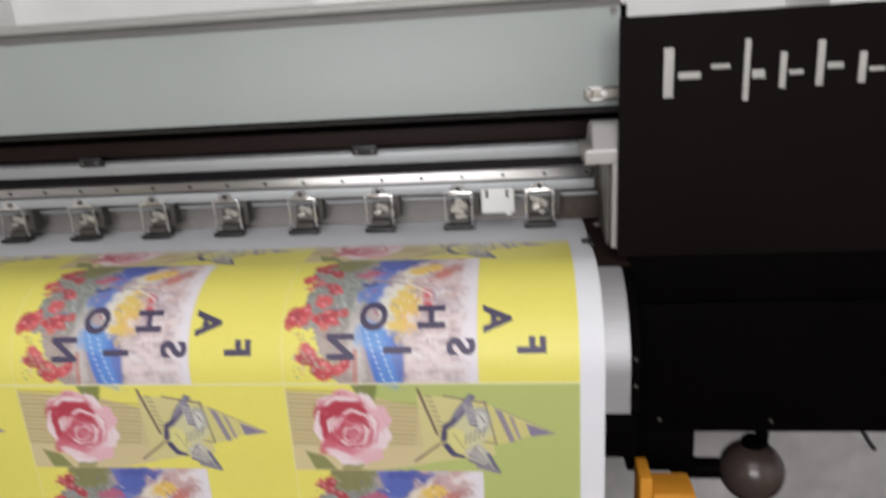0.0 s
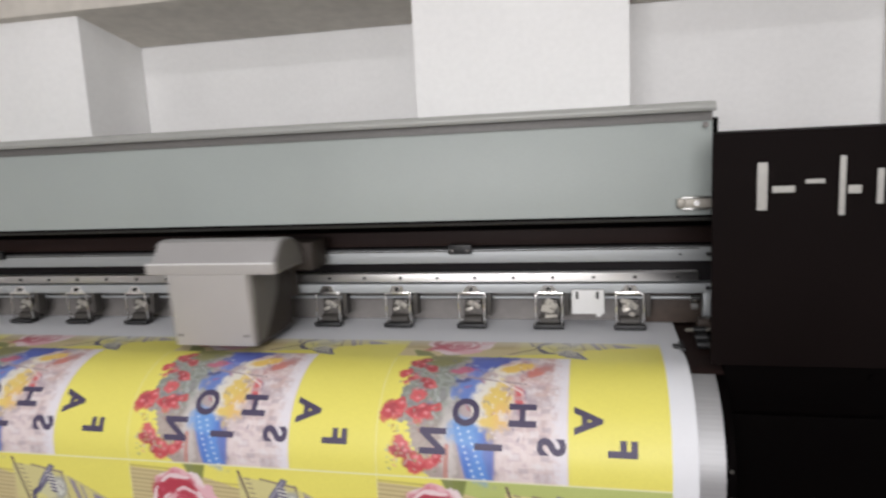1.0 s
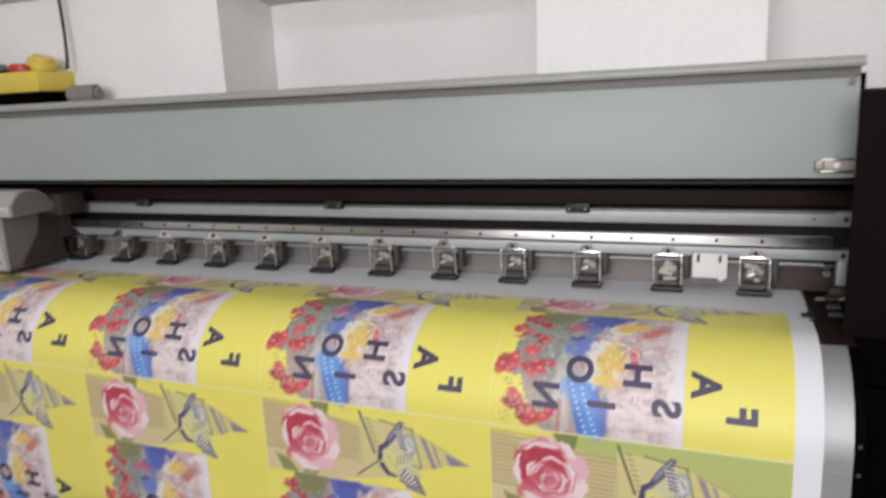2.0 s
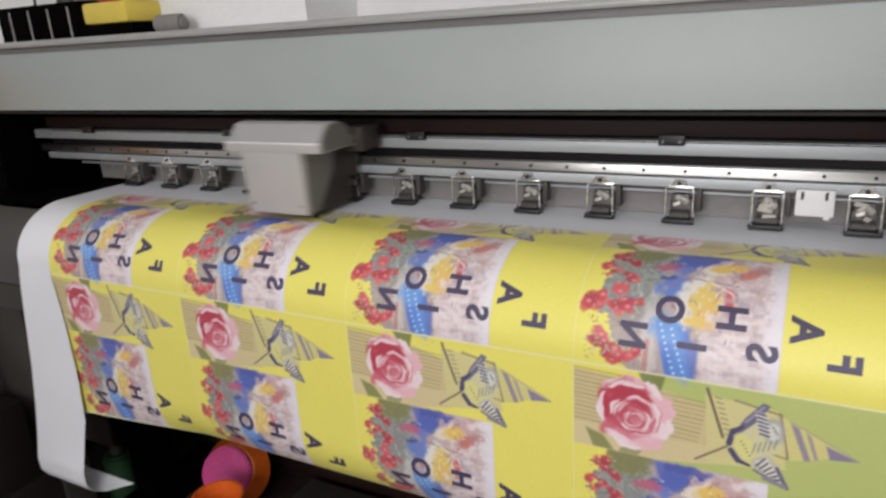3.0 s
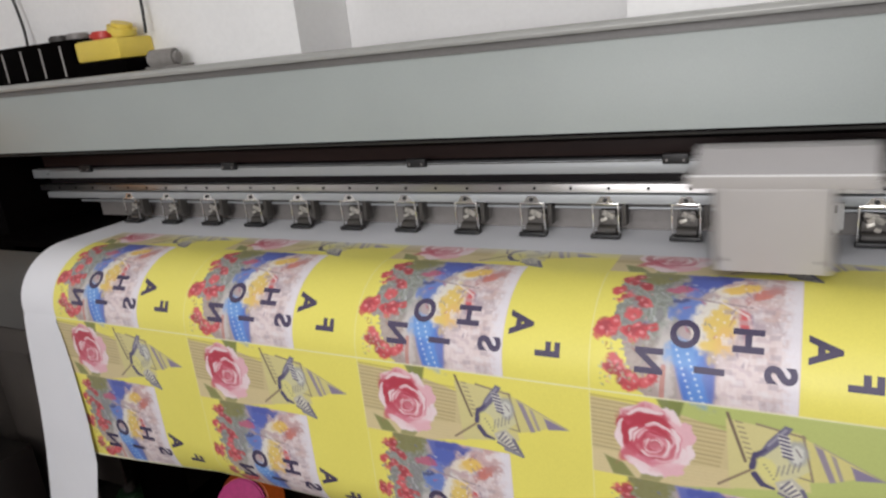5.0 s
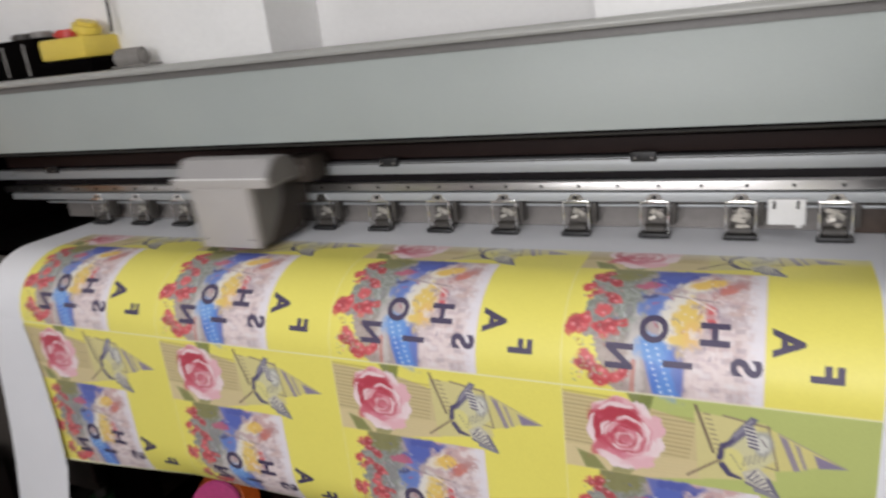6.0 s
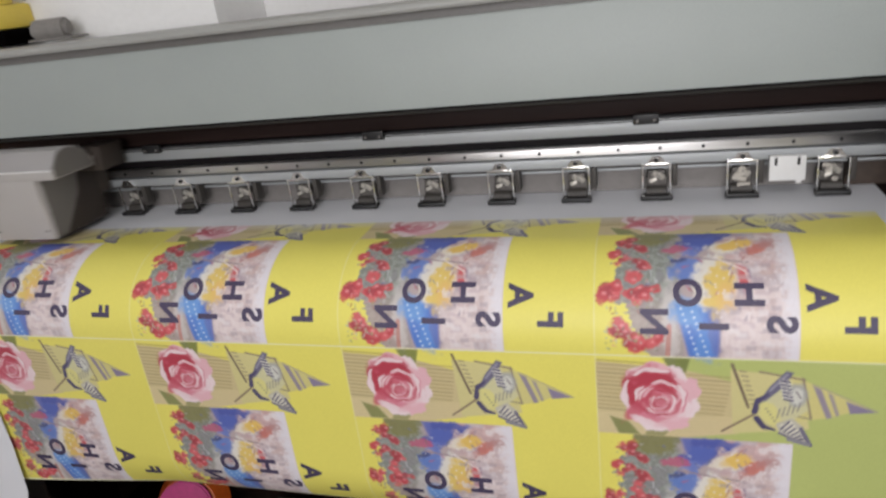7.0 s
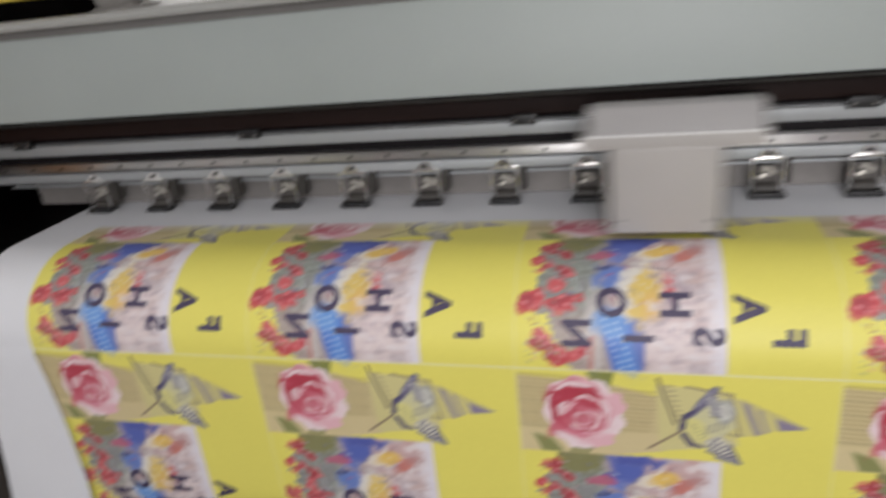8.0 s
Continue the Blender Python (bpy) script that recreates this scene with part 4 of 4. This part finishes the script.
def column_mesh(name, low, at_x):
    nu, ns = 309, 496
    uu, ss = np.meshgrid(np.linspace(0, TILE, nu), np.linspace(-ROW, TOP, ns))
    p = Ink(uu, ss, YELLOW, low)
    for s0, seed in ((0.0, 11), (-ROW, 11)):
        painting(p, s0, seed)
    rose_strip(p, 0.0, 5)
    rose_strip(p, ROW, 5)
    line = (0.80, 0.78, 0.52)
    p.fill(1 - smooth(0.0006, 0.0020, np.abs(ss)), line, 0.75)
    p.fill(ss < -ROW + 0.0050, line, 0.9)
    p.fill((1 - smooth(0.0006, 0.0022, uu)) * (ss < 0.2), line, 0.55)
    # glare haze over the sheet, mixed into the ink as a pale wash
    p.fill(np.ones(uu.shape), (0.80, 0.79, 0.78), 0.035)
    # the last passes are not yet all laid down
    p.fill(smooth(TOP - 0.034, TOP, ss), (0.78, 0.77, 0.76), 0.45)
    p.c *= (1 + 0.05 * (p.n3 - 0.5))[..., None]
    y, z = curled(ss, uu + at_x)
    co = np.stack([uu, y, z], -1).reshape(-1, 3)
    i = np.arange(nu * ns).reshape(ns, nu)
    quads = np.stack([i[1:, :-1], i[1:, 1:], i[:-1, 1:], i[:-1, :-1]], -1).reshape(-1, 4)
    me = bpy.data.meshes.new(name)
    me.vertices.add(len(co))
    me.vertices.foreach_set("co", co.ravel())
    me.loops.add(quads.size)
    me.loops.foreach_set("vertex_index", quads.ravel().astype(np.int32))
    me.polygons.add(len(quads))
    me.polygons.foreach_set("loop_start", np.arange(0, quads.size, 4, dtype=np.int32))
    me.update()
    at = me.attributes.new("ink", "FLOAT_COLOR", "POINT")
    at.data.foreach_set("color", np.concatenate([np.clip(p.c, 0, 1).reshape(-1, 3), np.ones((len(co), 1))], 1).ravel().astype(np.float32))
    me.shade_smooth()
    me.materials.append(M["ink"])
    return me


def strip_mesh(x0, x1, s_top, s_low, tail=(), curl=False):
    """A plain strip of the sheet, then rows of (y, z, left, right) below it if given."""
    bm = bmesh.new()
    at = curled if curl else lambda k, x: sheet_at(k)
    rows = [(float(a), float(b), x0, x1) for a, b in (at(k, x0) for k in np.linspace(s_top, s_low, 90))] + list(tail)
    vs = [[bm.verts.new((left + (right - left) * q / 4, y, z)) for q in range(5)] for y, z, left, right in rows]
    for a, b in zip(vs, vs[1:]):
        for k in range(4):
            bm.faces.new((a[k], a[k + 1], b[k + 1], b[k]))
    return bm


sheet = thing("printed_sheet", label="long white transfer paper printed with yellow floral repeats", category="paper")
first_panel, plain, limed = column_mesh("print_panel", YELLOW, SX0), column_mesh("print_panel", YELLOW, 0), column_mesh("print_panel", LIME, 0)
for c in range(4):
    ob = part("print_panel", (first_panel, plain, plain, limed)[c], None, sheet, "yellow floral and lettered print" if c < 3 else "floral print with a lime green lower ground")
    ob.location.x = SX0 + TILE * c
part("head_margin", strip_mesh(SX0, SX0 + 4 * TILE, 0.425, TOP), M["paper"], sheet, "unprinted white paper")
part("side_margin", strip_mesh(SX0 + 4 * TILE, EDGE_R, 0.425, -ROW, curl=True), M["paper"], sheet, "unprinted white edge")
hang = ((-0.0040, 0.79, -1.267, -1.1545), (-0.0055, 0.74, -1.276, -1.146), (-0.0075, 0.68, -1.284, -1.139), (-0.011, 0.56, -1.300, -1.133), (-0.016, 0.45, -1.318, -1.136), (-0.024, 0.36, -1.332, -1.158), (-0.030, 0.31, -1.340, -1.168), (-0.028, 0.275, -1.342, -1.170), (-0.018, 0.255, -1.335, -1.165), (0.002, 0.245, -1.325, -1.150), (0.025, 0.246, -1.31, -1.13), (0.045, 0.252, -1.29, -1.10))
fine = np.linspace(0, len(hang) - 1, 56)
tail = [tuple(float(np.interp(k, range(len(hang)), [h[q] for h in hang])) for q in range(4)) for k in fine]
part("side_strip", strip_mesh(EDGE_L, SX0, 0.425, 0.0, tail), M["paper"], sheet, "white edge strip hanging below the print")

LETTERS = (("F", 0.327, 0.049), ("A", 0.285, 0.084), ("S", 0.238, 0.049), ("H", 0.200, 0.088), ("I", 0.156, 0.045), ("O", 0.124, 0.090), ("N", 0.081, 0.050))


def letter_mesh(ch, s_mid, at_x):
    """One mirrored capital, lying on its side and bent to the sheet."""
    cu = bpy.data.curves.new("letter", "FONT")
    cu.body, cu.size, cu.align_x, cu.offset, cu.resolution_u = ch, 0.048, "CENTER", 0.0019, 6
    ob = new("letter", cu)
    me = bpy.data.meshes.new_from_object(ob.evaluated_get(bpy.context.evaluated_depsgraph_get()))
    bpy.data.objects.remove(ob)
    bm = bmesh.new()
    bm.from_mesh(me)
    for k in range(-12, 13):
        bmesh.ops.bisect_plane(bm, geom=bm.verts[:] + bm.edges[:] + bm.faces[:], plane_co=(0.002 * k, 0, 0), plane_no=(1, 0, 0))
    for v in bm.verts:
        up, right = v.co.y - 0.0175, v.co.x
        y, z = curled(s_mid + right, at_x + up, 0.0006)
        v.co = (up, float(y), float(z))
    bmesh.ops.recalc_face_normals(bm, faces=bm.faces)
    out = bpy.data.meshes.new("printed_letter")
    bm.to_mesh(out)
    bm.free()
    out.materials.append(M["letter"])
    return out


for base in (0.0, -ROW):
    for ch, u, s in LETTERS:
        left_me, me = letter_mesh(ch, base + s, SX0 + u), letter_mesh(ch, base + s, 0)
        for c in range(4):
            part("printed_letter", me if c else left_me, None, sheet, "dark violet printed capital").location.x = SX0 + TILE * c + u


# ---- things on and round the printer ----
tank = thing("ink_tank_tray", -1.834, 0.43, 1.279, label="black ink tank tray with pale dividers on the hood", category="ink tank")
part("tray", box(0, 0.36, 0, 0.11, 0, 0.098, 0.004), M["black"], tank)
for i in range(4):
    part("divider", box(0.055 + 0.085 * i, 0.0590 + 0.085 * i, -0.002, 0.0, 0.006, 0.085), M["cap"], tank, "pale divider strip")
for i, m in enumerate(("darkpart", "greyback")):
    part("cap", cyl(pose(0.24 + 0.075 * i, 0.06, 0.106), 0.030, 0.018, 20, 0.004), M[m], tank)

stop = thing("yellow_bottle_box", -1.465, 0.42, 1.279, label="yellow box with red cap and yellow knob on black base", category="box")
part("base", extrude([(0, 0), (0.13, 0), (0.13, 0.034), (0, 0.034)], 0, 0.190, 0.004), M["black"], stop)
part("housing", box(0.004, 0.172, 0.006, 0.12, 0.0345, 0.088, 0.010), M["yellow"], stop, "yellow plastic housing")
part("button", cyl(pose(0.066, 0.06, 0.098), 0.038, 0.022, 20, 0.006), M["red"], stop, "red cap")
part("knob", cyl(pose(0.140, 0.055, 0.106, 0, 18, 0), 0.036, 0.036, 20, 0.010), M["yellow"], stop, "yellow knob")
rag = thing("grey_cloth_roll", -1.235, 0.42, 1.2795, label="small pale grey cloth roll on the hood", category="cloth")
part("roll", cyl(pose(0.045, 0.05, 0.023, 0, 90, 12), 0.023, 0.085, 20, 0.008), M["rag"], rag)
part("fold", box(-0.01, 0.105, 0.03, 0.09, 0.0, 0.006, 0.003), M["rag"], rag)

for x, dx in ((-1.76, -0.12), (-1.27, -0.02)):
    me = tube([(x, 0.50, 1.37), (x - 0.005, 0.515, 1.45), (x + dx * 0.5, 0.51, 1.60), (x + dx, 0.51, 1.90), (x + dx, 0.53, 2.30)], 0.0042)
    tagged(part("wall_cable", me, M["cable"]), label="black cable running up the white wall", category="cable")

tagged(part("wall_pipe", cyl(pose(-2.086, 0.532, 1.375), 0.006, 2.748, 14), M["pipe"]), label="thin brown-grey pipe up the wall corner", category="pipe")

knob = thing("brown_ball_knob", 0.668, 0.20, 0.540, label="dark brown glossy ball knob under the end cover", category="knob")
bm = bmesh.new()
bmesh.ops.create_uvsphere(bm, u_segments=32, v_segments=20, radius=0.0495)
part("ball", bm, M["ball"], knob)
part("stem", cyl(pose(0.012, 0, 0.095), 0.010, 0.10, 16), M["black"], knob)
part("collar", cyl(pose(0, 0, 0.050), 0.018, 0.014, 16, 0.002), M["black"], knob)
part("side_stem", cyl(pose(-0.078, 0.01, -0.004, 0, 90, 0), 0.017, 0.084, 16), M["black"], knob)

wire = tube([(0.80, 0.22, 0.69), (0.812, 0.215, 0.64), (0.835, 0.20, 0.592), (0.848, 0.20, 0.578)], 0.0035)
tagged(part("black_wire_end", wire, M["cable"]), label="short black wire hanging under the end cover", category="cable")
clampo = thing("orange_clamp", 0.462, 0.00, 0.592, label="orange plastic clamp with ribs under the end cover", category="clamp")
part("upright", box(0, 0.016, 0.0, 0.05, 0, 0.068, 0.003), M["orange"], clampo)
blk = part("block", box(0.0165, 0.072, 0.0, 0.05, 0, 0.045, 0.005), M["orange"], clampo)
for i in range(6):
    part("rib", box(0.024 + 0.0075 * i, 0.0275 + 0.0075 * i, -0.002, 0.0, 0.006, 0.036), M["orange"], blk)

bucket = thing("orange_bucket", -0.968, 0.165, 0.0, label="orange plastic bucket on the floor under the printer", category="bucket")
bucket.scale = (0.9, 0.9, 1.0)
bm = bmesh.new()
bmesh.ops.create_cone(bm, cap_ends=False, segments=32, radius1=0.054, radius2=0.067, depth=0.165, matrix=pose(0, 0, 0.0875))
bmesh.ops.solidify(bm, geom=bm.faces[:], thickness=0.003)
cyl(pose(0, 0, 0.006), 0.054, 0.01, 32, bm=bm)
part("shell", bm, M["bucket"], bucket)
rim = bmesh.new()
bmesh.ops.create_cone(rim, cap_ends=False, segments=32, radius1=0.071, radius2=0.071, depth=0.012, matrix=pose(0, 0, 0.168))
bmesh.ops.solidify(rim, geom=rim.faces[:], thickness=0.006)
part("rim", rim, M["bucket"], bucket)

crate = thing("dark_crate", -0.72, 0.33, 0.0, label="low dark plastic crate on the floor under the printer", category="crate")
part("tub", box(-0.17, 0.17, -0.10, 0.10, 0.0, 0.055, 0.006), M["darkpart"], crate)
part("rim", box(-0.176, 0.176, -0.106, 0.106, 0.0553, 0.064, 0.003), M["darkpart"], crate)
bowl = thing("pink_bowl", -1.082, 0.300, 0.118, label="magenta and orange plastic bowl lying on its side", category="bowl")
bowl.scale = (0.86, 0.86, 0.86)
bowl.rotation_euler = (radians(62), 0, radians(18))
bm = bmesh.new()
bmesh.ops.create_cone(bm, cap_ends=True, segments=36, radius1=0.118, radius2=0.085, depth=0.075, matrix=pose(0, 0, -0.055))
bmesh.ops.bevel(bm, geom=[e for e in bm.edges if any(len(f.verts) > 4 for f in e.link_faces)], offset=0.008, segments=3, affect="EDGES")
part("shell", bm, M["bucket"], bowl)
part("disc", cyl(pose(0, 0, -0.008), 0.084, 0.016, 36, 0.005), M["pink"], bowl, "magenta base disc")

device = thing("display_unit", -1.75, -0.14, 0.20, label="dark electronic unit with a lit blue display", category="device")
part("case", box(0, 0.31, 0, 0.16, 0, 0.22, 0.008), M["casedark"], device)
part("display", box(0.205, 0.288, -0.003, -0.0005, 0.128, 0.166, 0.001), M["screen"], device, "lit blue display")
stand = thing("dark_cabinet", -1.95, -0.16, 0.0, label="dark low cabinet beside the printer", category="cabinet")
part("carcass", box(0, 0.52, 0, 0.45, 0, 0.20, 0.006), M["casedark"], stand)
cloth = thing("crumpled_white_bag", -1.62, -0.10, 0.42, label="crumpled white plastic bag on the dark unit", category="bag")
bm = bmesh.new()
bmesh.ops.create_icosphere(bm, subdivisions=4, radius=1)
for v in bm.verts:
    k = 1 + 0.35 * (noise.noise(v.co * 2.2) + 0.5 * noise.noise(v.co * 6))
    v.co = Vector((v.co.x * 0.11 * k, v.co.y * 0.07 * k, max(v.co.z, -0.55) * 0.07 * k + 0.038))
part("bag", bm, M["rag"], cloth)

jar = thing("green_bottle", -1.40, 0.21, 0.0, label="green plastic bottle on the floor under the printer", category="bottle")
part("bottle", cyl(pose(0, 0, 0.08), 0.04, 0.16, 24, 0.008), M["green"], jar)
part("neck", cyl(pose(0, 0, 0.175), 0.016, 0.03, 16, 0.002), M["darkpart"], jar)


def motions():
    """The carriage shuttles along the rails."""
    run = [(0, 0.426), (0.1, 0.384), (0.5, 0.055), (1, -0.378), (1.5, -0.812), (1.9, -1.168), (2, -1.243), (2.1, -1.295), (2.2, -1.260), (2.4, -1.150), (2.6, -1.010), (3, -0.685), (3.3, -0.427), (3.5, -0.250), (4, 0.186), (4.3, 0.447), (4.4, 0.530), (4.5, 0.570), (4.6, 0.500), (4.7, 0.415), (5, 0.137), (5.4, -0.218), (5.8, -0.573), (6, -0.743), (6.2, -0.923), (6.4, -1.093), (6.5, -1.195), (6.6, -1.265), (6.7, -1.300), (6.8, -1.280), (6.9, -1.220), (7, -1.143), (7.1, -1.055), (7.2, -0.960), (7.4, -0.783), (7.5, -0.700), (7.8, -0.445), (8, -0.276)]
    walk(carriage, [(t, pose(x, 0, 0)) for t, x in run])


motions()
